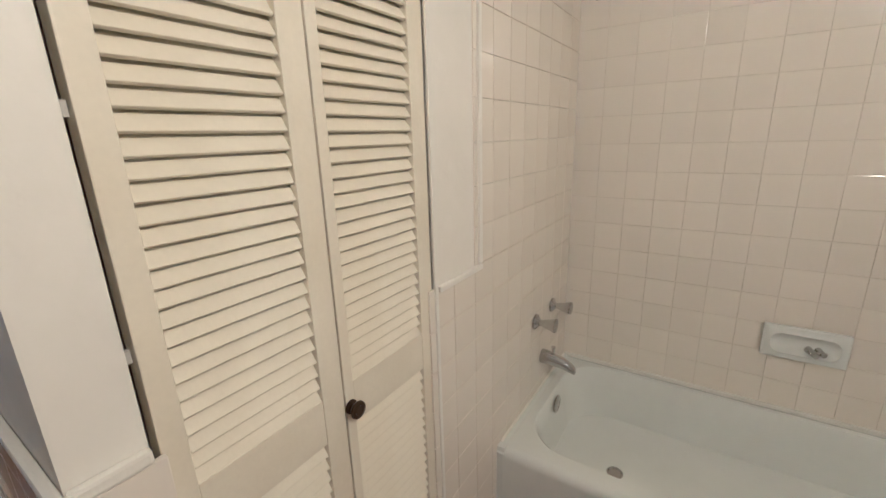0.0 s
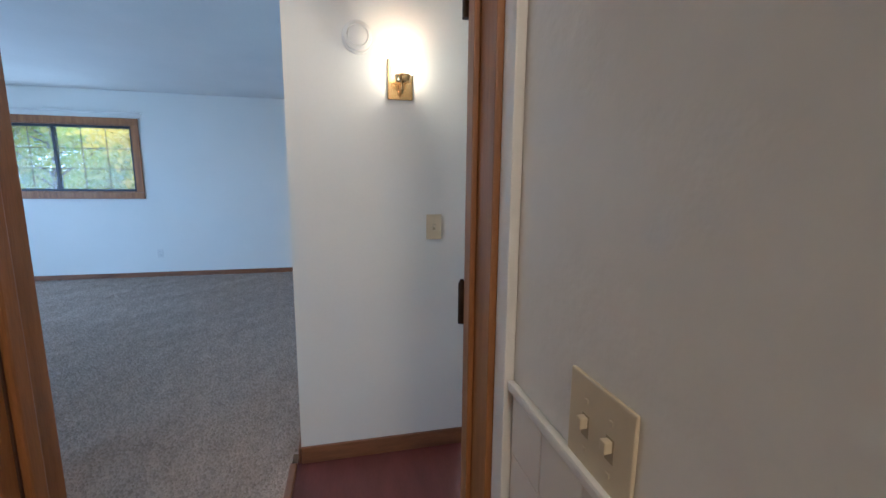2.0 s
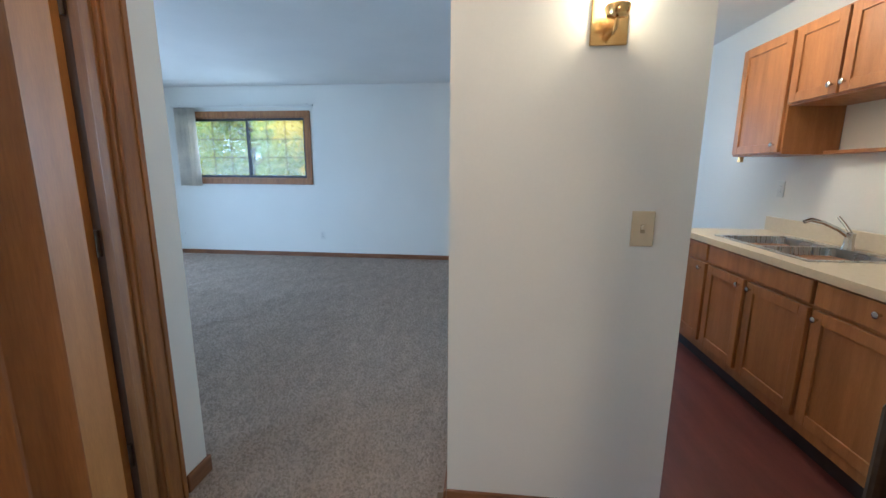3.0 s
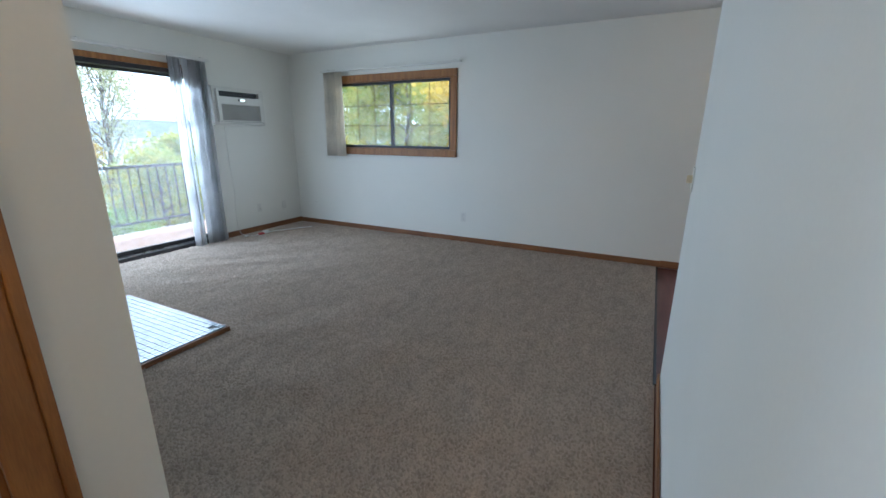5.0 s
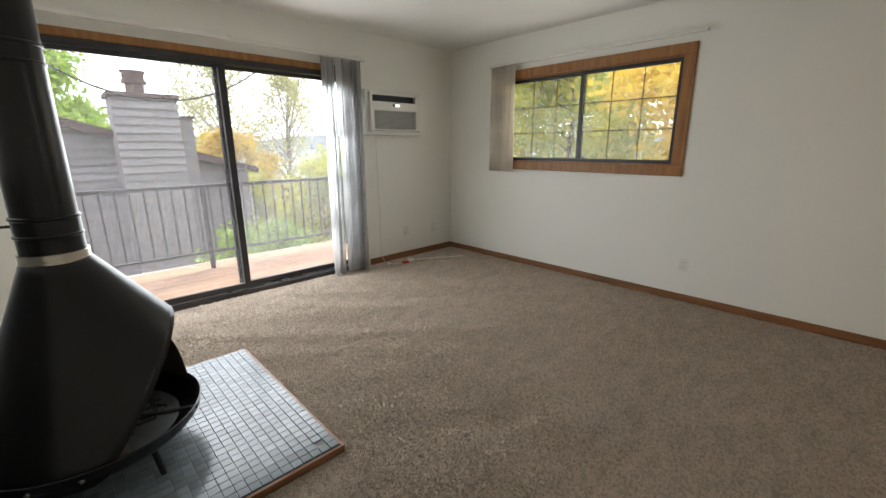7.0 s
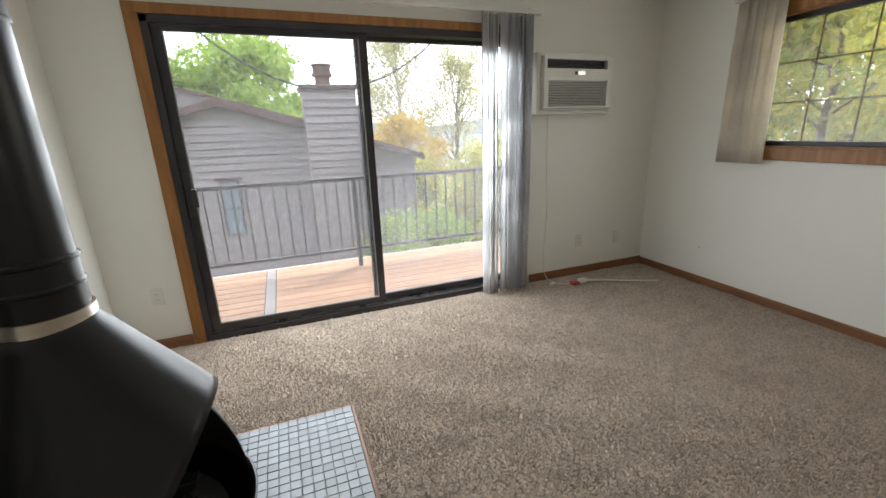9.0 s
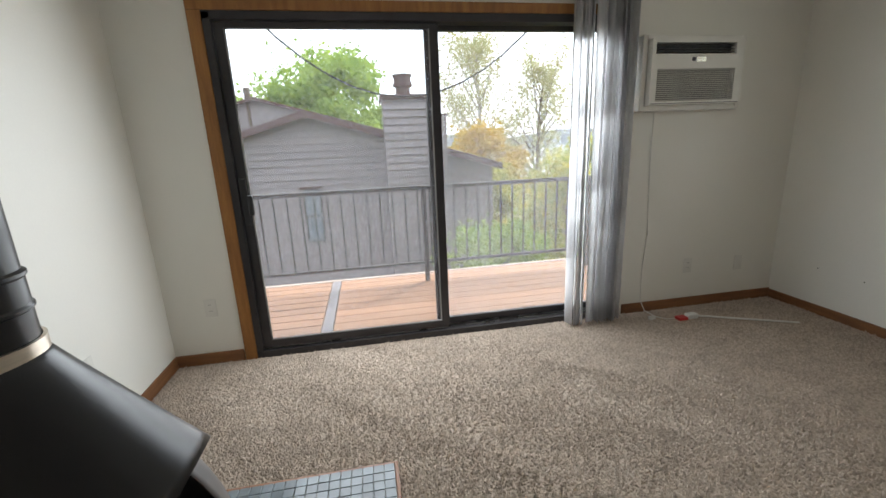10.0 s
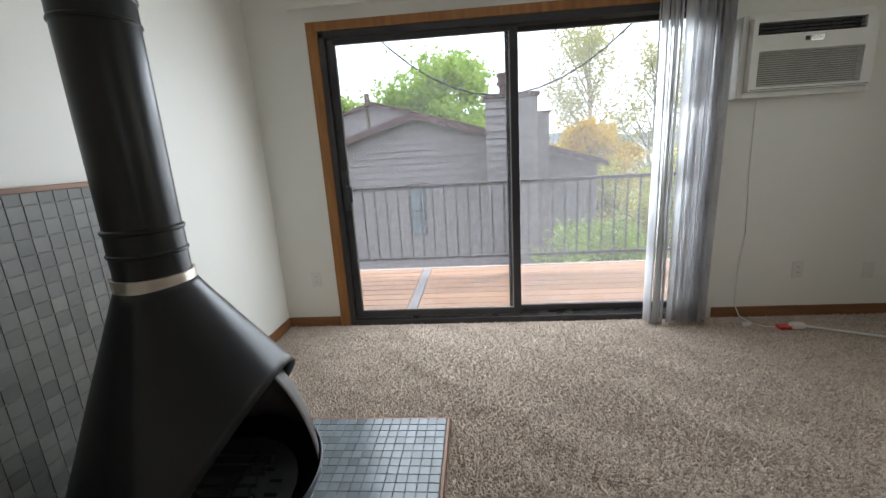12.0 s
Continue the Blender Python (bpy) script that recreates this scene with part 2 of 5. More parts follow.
ROOFTRIM = surface("roof_trim", (0.10, 0.055, 0.05), (0.075, 0.04, 0.036), 0.7, scale=3, fine=60, bump=0.1, grain=0.2)
SHINGLE = surface("shingle", (0.11, 0.085, 0.08), (0.08, 0.06, 0.058), 0.9, scale=8, fine=60, bump=0.3, grain=0.5)
DECK = surface("deck_board", (0.42, 0.235, 0.13), (0.33, 0.18, 0.10), 0.65, scale=3, stretch=(0.5, 6, 1), fine=40, bump=0.15, grain=0.3, spread=0.2)
GREYBOARD = surface("weathered_board", (0.27, 0.26, 0.27), (0.22, 0.21, 0.22), 0.75, scale=3, stretch=(6, 0.5, 1), fine=40, bump=0.15, grain=0.3)
PALEBOARD = surface("pale_board", (0.55, 0.47, 0.40), (0.47, 0.40, 0.34), 0.7, scale=3, stretch=(0.5, 6, 1), fine=40, bump=0.15, grain=0.3)
BARK = surface("bark", (0.16, 0.12, 0.09), (0.09, 0.07, 0.055), 0.95, scale=5, stretch=(3, 3, 0.5), fine=40, bump=0.4, depth=0.02, grain=0.5)
PALEBARK = surface("pale_bark", (0.45, 0.42, 0.38), (0.28, 0.25, 0.22), 0.9, scale=5, stretch=(3, 3, 0.7), fine=30, bump=0.3, depth=0.01, grain=0.5)
GRASS = surface("grass", (0.10, 0.13, 0.035), (0.16, 0.14, 0.05), 0.95, scale=0.4, fine=8, bump=0.5, depth=0.05, grain=0.6)
WATER = surface("lake", (0.35, 0.38, 0.40), (0.30, 0.33, 0.36), 0.12, scale=0.05, fine=0.6, bump=0.1, depth=0.05, grain=0.05)
FARHILL = surface("far_hill", (0.16, 0.18, 0.19), (0.13, 0.15, 0.16), 0.95, scale=0.05, fine=0.5, bump=0, grain=0.3)
LEAFGREEN = leaf_material("green_leaf", (0.18, 0.30, 0.05), (0.38, 0.50, 0.09))
LEAFYELLOW = leaf_material("yellow_leaf", (0.58, 0.42, 0.05), (0.78, 0.56, 0.08))
LEAFMIX = leaf_material("turning_leaf", (0.28, 0.38, 0.07), (0.66, 0.56, 0.10))
LEAFDRY = leaf_material("sparse_leaf", (0.46, 0.50, 0.22), (0.60, 0.54, 0.30))
BULB = glow_material("lit_shade", (1.0, 0.72, 0.42), 10.0)
SHADEGLASS = glow_material("lit_glass", (1.0, 0.76, 0.48), 2.2)
# pane colour lightened to paint in the reflected sky
PANEGLASS = surface("sky_tinted_pane", (0.24, 0.27, 0.31), (0.16, 0.19, 0.22), 0.08, scale=3, fine=50, bump=0, grain=0.1)

# ---- builders ----


def box(bm, x0, x1, y0, y1, z0, z1):
    return bmesh.ops.create_cube(bm, size=1, matrix=Matrix.LocRotScale(((x0 + x1) / 2, (y0 + y1) / 2, (z0 + z1) / 2), None, (abs(x1 - x0), abs(y1 - y0), abs(z1 - z0))))["verts"]


def rounded(bm, width=0.004, segments=2):
    bmesh.ops.bevel(bm, geom=[e for e in bm.edges], offset=width, segments=segments, profile=0.6, affect="EDGES", clamp_overlap=True)
    return bm


def boxes(*spans, bevel=0.0):
    bm = bmesh.new()
    for s in spans:
        box(bm, *s)
    return rounded(bm, bevel) if bevel else bm


def rod(bm, a, b, r0, r1=None, sides=12):
    a, b = Vector(a), Vector(b)
    m = Matrix.Translation((a + b) / 2) @ (b - a).to_track_quat("Z", "Y").to_matrix().to_4x4()
    return bmesh.ops.create_cone(bm, cap_ends=True, segments=sides, radius1=r0, radius2=r0 if r1 is None else r1, depth=(b - a).length, matrix=m)["verts"]


def rods(*ends, sides=12):
    bm = bmesh.new()
    for a, b, *r in ends:
        rod(bm, a, b, *r, sides=sides)
    return bm


def turned(profile, origin, axis="Z", sides=32):
    """A body turned round an axis: profile of (radius, height)."""
    bm, rings = bmesh.new(), []
    q = {"Z": Matrix.Identity(4), "X": Matrix.Rotation(radians(90), 4, "Y"), "Y": Matrix.Rotation(radians(-90), 4, "X"), "-X": Matrix.Rotation(radians(-90), 4, "Y"), "-Y": Matrix.Rotation(radians(90), 4, "X")}[axis]
    m = Matrix.Translation(origin) @ q
    for r, h in profile:
        rings.append([bm.verts.new(m @ Vector((max(r, 1e-4) * math.cos(k * math.tau / sides), max(r, 1e-4) * math.sin(k * math.tau / sides), h))) for k in range(sides)])
    for a, b in zip(rings, rings[1:]):
        for k in range(sides):
            bm.faces.new((a[k], a[(k + 1) % sides], b[(k + 1) % sides], b[k]))
    bmesh.ops.recalc_face_normals(bm, faces=bm.faces)
    return bm


def tube(points, r, sides=8):
    """A bent round bar through points."""
    bm, rings = bmesh.new(), []
    pts = [Vector(p) for p in points]
    for i, p in enumerate(pts):
        d = (pts[min(i + 1, len(pts) - 1)] - pts[max(i - 1, 0)]).normalized()
        q = d.to_track_quat("Z", "Y")
        rings.append([bm.verts.new(p + q @ Vector((r * math.cos(k * math.tau / sides), r * math.sin(k * math.tau / sides), 0))) for k in range(sides)])
    for a, b in zip(rings, rings[1:]):
        for k in range(sides):
            bm.faces.new((a[k], a[(k + 1) % sides], b[(k + 1) % sides], b[k]))
    for r_ in (rings[0], rings[-1]):
        bm.faces.new(r_)
    bmesh.ops.recalc_face_normals(bm, faces=bm.faces)
    return bm


def part(name, bm, material, parent=None, label="", smooth=False):
    """Links a mesh built in world metres as one object, under a thing or a part where one is given."""
    root = parent
    while root is not None and root.parent is not None:
        root = root.parent
    if root is not None:
        bmesh.ops.translate(bm, verts=bm.verts, vec=-root.location)
    me = bpy.data.meshes.new(name)
    bm.to_mesh(me)
    bm.free()
    me.materials.append(material)
    if smooth:
        me.polygons.foreach_set("use_smooth", [True] * len(me.polygons))
        me.set_sharp_from_angle(angle=radians(38))
    ob = new(name, me)
    ob.parent = parent
    if label:
        ob["label"] = label
    return ob


def thing(name, place, label, category, group="", kind=""):
    ob = new(name)
    ob.location = place
    ob.empty_display_size = 0.1
    return tagged(ob, label, category, group, kind)


def structure(name, bm, material, label="", category="", smooth=False):
    return tagged(part(name, bm, material, smooth=smooth), label, category, kind="structure")


def piece(name, mesh, place, parent, scale=(1, 1, 1), turn=None):
    """One more object on a shared mesh, placed in world metres under its thing."""
    ob = new(name, mesh)
    root = parent
    while root.parent is not None:
        root = root.parent
    ob.parent = parent
    ob.matrix_basis = Matrix.LocRotScale(Vector(place) - root.location, turn, scale)
    return ob


def shared(name, bm, material):
    me = bpy.data.meshes.new(name)
    bm.to_mesh(me)
    bm.free()
    me.materials.append(material)
    return me

# ---- the large structure ----
CEIL = 2.47
XW, YS, XE = -6.785, -5.423, -2.376      # living room: west, south and east faces
XP, YP, XPE, YPN = -2.308, -0.257, -4.348, 0.53   # the dividing wall block
YK = 1.97                                 # kitchen wall
XB, YG, YT = -0.348, 0.257, 2.0           # bathroom: closet wall, switch wall, tub wall
XD0, XD1 = -1.06, -1.25                   # bathroom door wall


def wall(name, axis, at, thick, lo, hi, holes=(), z0=-0.25, z1=CEIL, material=PAINT, label="white painted plaster wall"):
    """A wall along an axis, from its face at 'at' to at + thick, with openings (lo, hi, z0, z1) cut through."""
    bm = bmesh.new()
    cuts = sorted({lo, hi, *(h[0] for h in holes), *(h[1] for h in holes)})
    for a, b in zip(cuts, cuts[1:]):
        spans = [(z0, z1)]
        for h in holes:
            if h[0] <= a and b <= h[1]:
                spans = [(z0, h[2]), (h[3], z1)]
        for c, d in spans:
            if d - c > 0.001:
                if axis == "x":
                    box(bm, a, b, at, at + thick, c, d)
                else:
                    box(bm, at, at + thick, a, b, c, d)
    return structure(name, bm, material, label, "wall")


wall("wall_west", "y", XW, -0.16, YS - 0.16, YK, ((-4.60, -2.72, 1.13, 2.06), (0.06, 1.38, 1.13, 2.06)))
wall("wall_south", "x", YS, -0.16, XW, XE + 0.10, ((-5.39, -2.855, -0.02, 2.065),))
wall("wall_east", "y", XE, 0.10, YS, -1.412)
wall("wall_hall", "x", -1.312, -0.10, XE, XD1, ((-2.165, -1.395, -0.25, 2.05),))
wall("wall_bathroom_door", "y", XD1, XD0 - XD1, -1.412, 0.44, ((-0.549, 0.245, -0.25, 2.05),))
wall("wall_switch", "x", YG, 0.10, XD0, XB - 0.099, material=GLOSSPAINT)
wall_closet = wall("wall_closet", "y", XB, -0.10, YG + 0.10, YT, ((0.357, 0.932, -0.25, 2.03),), material=GLOSSPAINT, label="cream gloss painted wall round the closet")
wall_closet_strip = wall("wall_closet_strip", "y", XB, -0.099, YG, 0.336, (), material=GLOSSPAINT, label="narrow cream painted wall strip")
wall_tub = wall("wall_tub", "x", YT, 0.10, XD1, 1.3, material=GROUT, label="white tiled wall behind the bathtub")
wall("wall_bathroom_east", "y", 1.2, 0.10, -1.412, YT)
wall("wall_bathroom_south", "x", -1.312, -0.10, XD0, 1.2)
wall("wall_kitchen", "x", YK, 0.10, XW - 0.16, XD1 + 0.01)
wall("wall_hall_east", "y", XD1, 0.05, 0.44, YK)
wall("wall_divider", "x", YP, YPN - YP, XPE, XP)
wall("wall_closet_back", "y", -1.0, -0.05, 0.357, YT)
wall("wall_bedroom_east", "y", -0.2, 0.10, YS, -1.412)
# this window opening is unseen, cut for the bedroom fill lamp
wall("wall_bedroom_south", "x", YS, -0.12, XE + 0.10, -0.1, ((-1.9, -0.5, 0.95, 2.05),))
structure("ceiling", boxes((XW - 0.2, 1.35, YS - 0.2, YT + 0.15, CEIL, CEIL + 0.12)), CEILING, "white textured ceiling", "ceiling")
structure("floor", boxes((XW, XD1, YP - 0.02, YK, -0.2, -0.006), (XD1, 1.2, -1.312, YT, -0.2, -0.006)), VINYL, "dark red-brown vinyl floor", "floor")
carpet = structure("floor_carpet", boxes((XW, XE + 0.002, YS - 0.02, YP - 0.02, -0.2, 0.0), (XE + 0.002, XD1, -1.412, YP - 0.045, -0.2, 0.0), (XE + 0.1, -0.2, YS, -1.412, -0.2, 0.0)), CARPET, "brown cut-pile carpet with vacuum marks", "carpet")


def strip(name, spans, material, label, category, bevel=0.006):
    return structure(name, boxes(*spans, bevel=bevel), material, label, category)


BASE = "stained oak baseboard along the wall"
H, T = 0.078, 0.014
strip("baseboard_west", ((XW, XW + T, YS + T, YP, 0, H - 0.008),), OAKX, BASE, "baseboard")
strip("baseboard_dining", ((XW, XW + T, YP, YK, 0, H),), OAKX, BASE, "baseboard")
strip("baseboard_south_west", ((XW, -5.47, YS, YS + T, 0, H),), OAKX, BASE, "baseboard")
strip("baseboard_south_east", ((-2.785, XE, YS, YS + T, 0, H),), OAKX, BASE, "baseboard")
strip("baseboard_east", ((XE - T, XE, YS + T, -4.32, 0, H), (XE - T, XE, -2.90, -1.312, 0, H)), OAKX, BASE, "baseboard")
strip("baseboard_stub", ((XE - T, -2.25, -1.312, -1.312 + T, 0, H),), OAKX, BASE, "baseboard")
strip("baseboard_divider_end", ((XP, XP + T, YP - 0.002, YPN, -0.006, H),), OAKX, BASE, "baseboard")
strip("baseboard_divider", ((XPE, XP + T, YP - T, YP - 0.003, 0, H),), OAKX, BASE, "baseboard")
strip("baseboard_kitchen", ((XW + T, -4.22, YK - T, YK, -0.006, H),), OAKX, BASE, "baseboard")
strip("threshold", ((XP + 0.016, XD1 - 0.02, YP - 0.052, YP - 0.018, -0.006, 0.012),), OAKX, "narrow oak strip between carpet and vinyl", "threshold", 0.008)
strip("carpet_edge", ((XW + T, XPE, YP - 0.03, YP - 0.012, -0.006, 0.006),), ALU, "dark metal carpet edge strip", "threshold", 0.003)


def window(name, y0, y1, z0, z1, label):
    """A sliding window in the west wall with an oak casing, two dark sashes and thin white grilles."""
    w = thing(name, (XW, (y0 + y1) / 2, z0), label, "window", kind="structure")
    f = 0.085
    x0, x1 = XW + 0.001, XW + 0.018
    part("casing", boxes((x0, x1, y0, y0 + f, z0 + f, z1 - f), (x0, x1, y1 - f, y1, z0 + f, z1 - f), (x0, x1 + 0.002, y0, y1, z1 - f, z1), (x0, x1 + 0.006, y0, y1, z0, z0 + f), bevel=0.005), OAK, w, "stained oak casing")
    a, b, c, d = y0 + f, y1 - f, z0 + f, z1 - f
    part("jamb", boxes((XW - 0.13, XW, a - 0.03, a + 0.012, c, d), (XW - 0.13, XW, b - 0.012, b + 0.03, c, d), (XW - 0.13, XW, a, b, c - 0.03, c + 0.012), (XW - 0.13, XW, a, b, d - 0.012, d + 0.03)), OAK, w, "stained oak jamb")
    mid, s = (a + b) / 2, 0.032
    for lo, hi, x in ((a + 0.012, mid + 0.016, XW - 0.075), (mid - 0.016, b - 0.012, XW - 0.045)):
        sash = part("sash", boxes((x - 0.014, x + 0.014, lo, lo + s, c + 0.012, d - 0.012), (x - 0.014, x + 0.014, hi - s, hi, c + 0.012, d - 0.012), (x - 0.014, x + 0.014, lo + s, hi - s, c + 0.012, c + 0.012 + s), (x - 0.014, x + 0.014, lo + s, hi - s, d - 0.012 - s, d - 0.012)), ALU, w, "dark aluminium sash")
        pane = part("pane", boxes((x - 0.003, x + 0.003, lo + s, hi - s, c + 0.012 + s, d - 0.012 - s)), GLASS, sash, "clear glass pane")
        pane.visible_shadow = False
        for k in (1, 2):
            y = lo + s + (hi - lo - 2 * s) * k / 3
            part("grille_bar", boxes((x - 0.006, x - 0.0035, y - 0.005, y + 0.005, c + 0.044, d - 0.044)), BRONZEBAR, sash)
            z = c + 0.044 + (d - c - 0.088) * k / 3
            part("grille_bar", boxes((x - 0.0105, x - 0.0065, lo + s, hi - s, z - 0.005, z + 0.005)), BRONZEBAR, sash)
    return w


BRONZEBAR = surface("grille_bronze", (0.16, 0.12, 0.07), (0.12, 0.09, 0.05), 0.5, scale=6, fine=80, bump=0, grain=0.1)
window("window_1", -4.645, -2.672, 1.082, 2.125, "wide oak-cased sliding window with thin grilles")
window("window_2", 0.012, 1.43, 1.09, 2.145, "oak-cased sliding window in the dining corner")

# the sliding glass door
sd = thing("door_1", (-4.11, YS, 0), "closed sliding glass door in dark bronze aluminium, oak casing", "sliding door", kind="structure")
X0, X1 = -5.385, -2.862
part("casing", boxes((X1, -2.79, YS + 0.001, YS + 0.018, 0, 2.055), (-5.425, X0, YS + 0.001, YS + 0.018, 0, 2.055), (-5.425, -2.79, YS + 0.001, YS + 0.02, 2.055, 2.112), bevel=0.004), OAK, sd, "stained oak casing")
part("frame", boxes((X1 - 0.04, X1, YS - 0.14, YS + 0.012, 0.045, 2.05), (X0, X0 + 0.04, YS - 0.14, YS + 0.012, 0.045, 2.05), (X0, X1, YS - 0.14, YS + 0.012, 2.01, 2.055), (X0, X1, YS - 0.14, YS + 0.012, -0.02, 0.045), bevel=0.003), ALU, sd, "dark bronze aluminium frame")
part("track", boxes((X0 + 0.04, X1 - 0.04, YS - 0.072, YS - 0.066, 0.045, 0.056), (X0 + 0.04, X1 - 0.04, YS - 0.03, YS - 0.024, 0.045, 0.056)), STEEL, sd, "worn metal track")
for lo, hi, y in ((-4.15, X1 - 0.042, YS - 0.03), (X0 + 0.042, -4.07, YS - 0.075)):
    s = 0.052
    panel = part("door_panel", boxes((lo, lo + s, y - 0.016, y + 0.016, 0.058, 2.005), (hi - s, hi, y - 0.016, y + 0.016, 0.058, 2.005), (lo + s, hi - s, y - 0.016, y + 0.016, 0.058, 0.105), (lo + s, hi - s, y - 0.016, y + 0.016, 1.975, 2.005), bevel=0.002), ALU, sd)
    pane = part("pane", boxes((lo + s, hi - s, y - 0.003, y + 0.003, 0.105, 1.975)), DOORGLASS if lo > -4.3 else HAZYGLASS, panel, "clear glass pane")
    pane.visible_shadow = False
    if lo > -4.3:
        part("gasket", boxes((lo + s, lo + s + 0.008, y + 0.003, y + 0.012, 0.105, 1.975), (hi - s - 0.008, hi - s, y + 0.003, y + 0.012, 0.105, 1.975), (lo + s, hi - s, y + 0.003, y + 0.012, 0.105, 0.113)), GREYPLASTIC, panel, "pale grey glazing strip")
        part("handle", boxes((hi - 0.05, hi - 0.008, y + 0.016, y + 0.03, 0.88, 1.16), (hi - 0.075, hi - 0.045, y + 0.03, y + 0.052, 0.94, 1.06), bevel=0.005), DARKPLASTIC, panel, "black pull handle")

# the bathroom door frame and its door, folded back into the hall
fr = thing("door_2", (-1.17, 0.245, 0), "stained oak bathroom door frame with an open door", "door", kind="structure")
part("jamb", boxes((XD1 - 0.012, XD0 - 0.036, 0.226, 0.245, 0, 2.03), (XD1 + 0.004, XD0 + 0.012, -0.549, -0.530, 0, 2.03), (XD1 - 0.012, XD0 + 0.012, -0.549, 0.245, 2.03, 2.05), bevel=0.003), OAK, fr, "stained oak jamb")
part("stop", boxes((XD1 + 0.035, XD1 + 0.07, 0.214, 0.226, 0, 2.03), bevel=0.003), OAK, fr)
part("stop", boxes((XD1 + 0.062, XD1 + 0.097, -0.530, -0.517, 0, 2.03), bevel=0.005), OAK, fr)
# thin dark strip stands in for the shade along the stop
part("seal", boxes((XD1 + 0.0975, XD1 + 0.102, -0.530, -0.5275, 0, 2.03)), GAPSHADE, fr, "dark strip painted as the shade in the stop gap")
part("casing", boxes((XD1 - 0.014, XD1, 0.236, 0.30, 0, 2.10), (XD1 - 0.008, XD1, -0.61, -0.545, 0, 2.10), bevel=0.003), OAK, fr)
part("bathroom_casing", boxes((XD0 - 0.035, XD0 + 0.014, 0.238, 0.2565, 0, 2.05), bevel=0.003), GLOSSPAINT, fr, "cream painted edge trim")
leaf2 = part("door_leaf", boxes((-1.305, -1.270, 0.262, 0.93, 0.01, 2.03), bevel=0.002), GLOSSPAINT, fr, "cream painted door leaf")
for z in (0.25, 1.05, 1.68):
    part("hinge", rods(((-1.277, 0.226, z - 0.045), (-1.277, 0.226, z + 0.045), 0.008), ((-1.277, 0.226, z + 0.045), (-1.277, 0.226, z + 0.055), 0.008, 0.003)), BRONZE, fr, "dark aged hinge")

# the bedroom door frame and its open door
fb = thing("door_3", (-2.165, -1.36, 0), "stained oak bedroom door standing open on its hinges", "door", kind="structure")
part("jamb", boxes((-2.165, -2.146, -1.412, -1.312, 0, 2.03), (-1.414, -1.395, -1.412, -1.312, 0, 2.03), (-2.165, -1.395, -1.412, -1.312, 2.03, 2.05), bevel=0.003), OAK, fb, "stained oak jamb")
part("stop", boxes((-2.146, -2.134, -1.365, -1.33, 0, 2.03), (-1.426, -1.414, -1.365, -1.33, 0, 2.03), bevel=0.003), OAK, fb)
part("casing", boxes((-2.215, -2.155, -1.311, -1.298, 0, 2.09), (-2.235, -2.215, -1.311, -1.292, 0, 2.09), (-1.405, -1.335, -1.311, -1.296, 0, 2.09), (-2.235, -1.335, -1.311, -1.297, 2.091, 2.155), bevel=0.003), OAK, fb, "moulded oak casing")
leafm = part("door_leaf", boxes((-2.158, -2.123, -2.25, -1.447, 0.018, 2.03), bevel=0.002), DOORWOOD, fb, "orange-brown veneer door leaf")
for z in (0.25, 1.05, 1.80):
    part("hinge", rods(((-2.14, -1.424, z - 0.045), (-2.14, -1.424, z + 0.045), 0.008)), BRONZE, fb, "dark aged hinge")
# dark strip stands in for the shaded gap behind the hinges
part("hinge_edge", boxes((-2.160, -2.150, -1.446, -1.413, 0.02, 2.03)), GAPSHADE, fb, "dark strip painted as the shade in the hinge gap")

# ---- bathroom ----
CAP = 0.978


def bifold(y0, y1, louver0, louver1, knob):
    d = thing("closet_door", (XB, (y0 + y1) / 2, 0), "cream painted louvred bifold closet door, closed", "closet door", "bifold closet doors")
    x0, x1 = XB - 0.030, XB - 0.002
    part("stile", boxes((x0, x1, y0, louver0, 0.02, 2.0), bevel=0.002), LOUVRE, d)
    part("stile", boxes((x0, x1, louver1, y1, 0.02, 2.0), bevel=0.002), LOUVRE, d)
    for a, b in ((0.02, 0.2), (0.795, 0.885), (1.92, 2.0)):
        part("rail", boxes((x0, x1 - 0.001, louver0, louver1, a, b), bevel=0.002), LOUVRE, d)
    bm = boxes((-0.0185, 0.0185, -(louver1 - louver0) / 2, (louver1 - louver0) / 2, -0.0032, 0.0032), bevel=0.0018)
    slat = shared("slat", bm, LOUVRE)
    tilt = Euler((0, radians(57), 0)).to_quaternion()
    for a, b in ((0.2, 0.795), (0.885, 1.92)):
        n = round((b - a) / 0.0255)
        for k in range(n):
            wob = random.uniform(-0.0006, 0.0006)
            piece("slat", slat, ((x0 + x1) / 2 - 0.001, (louver0 + louver1) / 2, a + (k + 0.5) * (b - a) / n + wob), d, turn=tilt)
    if knob:
        part("knob", turned(((0.014, 0), (0.014, 0.002), (0.007, 0.004), (0.007, 0.010), (0.014, 0.013), (0.0175, 0.018), (0.0165, 0.022), (0.01, 0.0235), (0.0085, 0.022), (0, 0.022)), (XB - 0.001, knob, 0.837), "X", 24), BRONZE, d, "dark bronze knob", True)
    return d


bifold(0.346, 0.634, 0.378, 0.588, None)
bifold(0.638, 0.926, 0.660, 0.880, 0.648)
hb = thing("closet_hinge", (XB, 0.345, 0), "small worn hinges beside the closet door", "hinge")
for z in (1.09, 1.36):
    part("leaf", boxes((XB - 0.02, XB - 0.012, 0.3375, 0.3445, z - 0.008, z + 0.008)), PALEGREY, hb)
strip("trim_closet", ((XB + 0.0005, XB + 0.008, 0.9275, 0.94, 0, 2.03),), GLOSSPAINT, "thin cream edge bead beside the closet", "trim", 0.002)
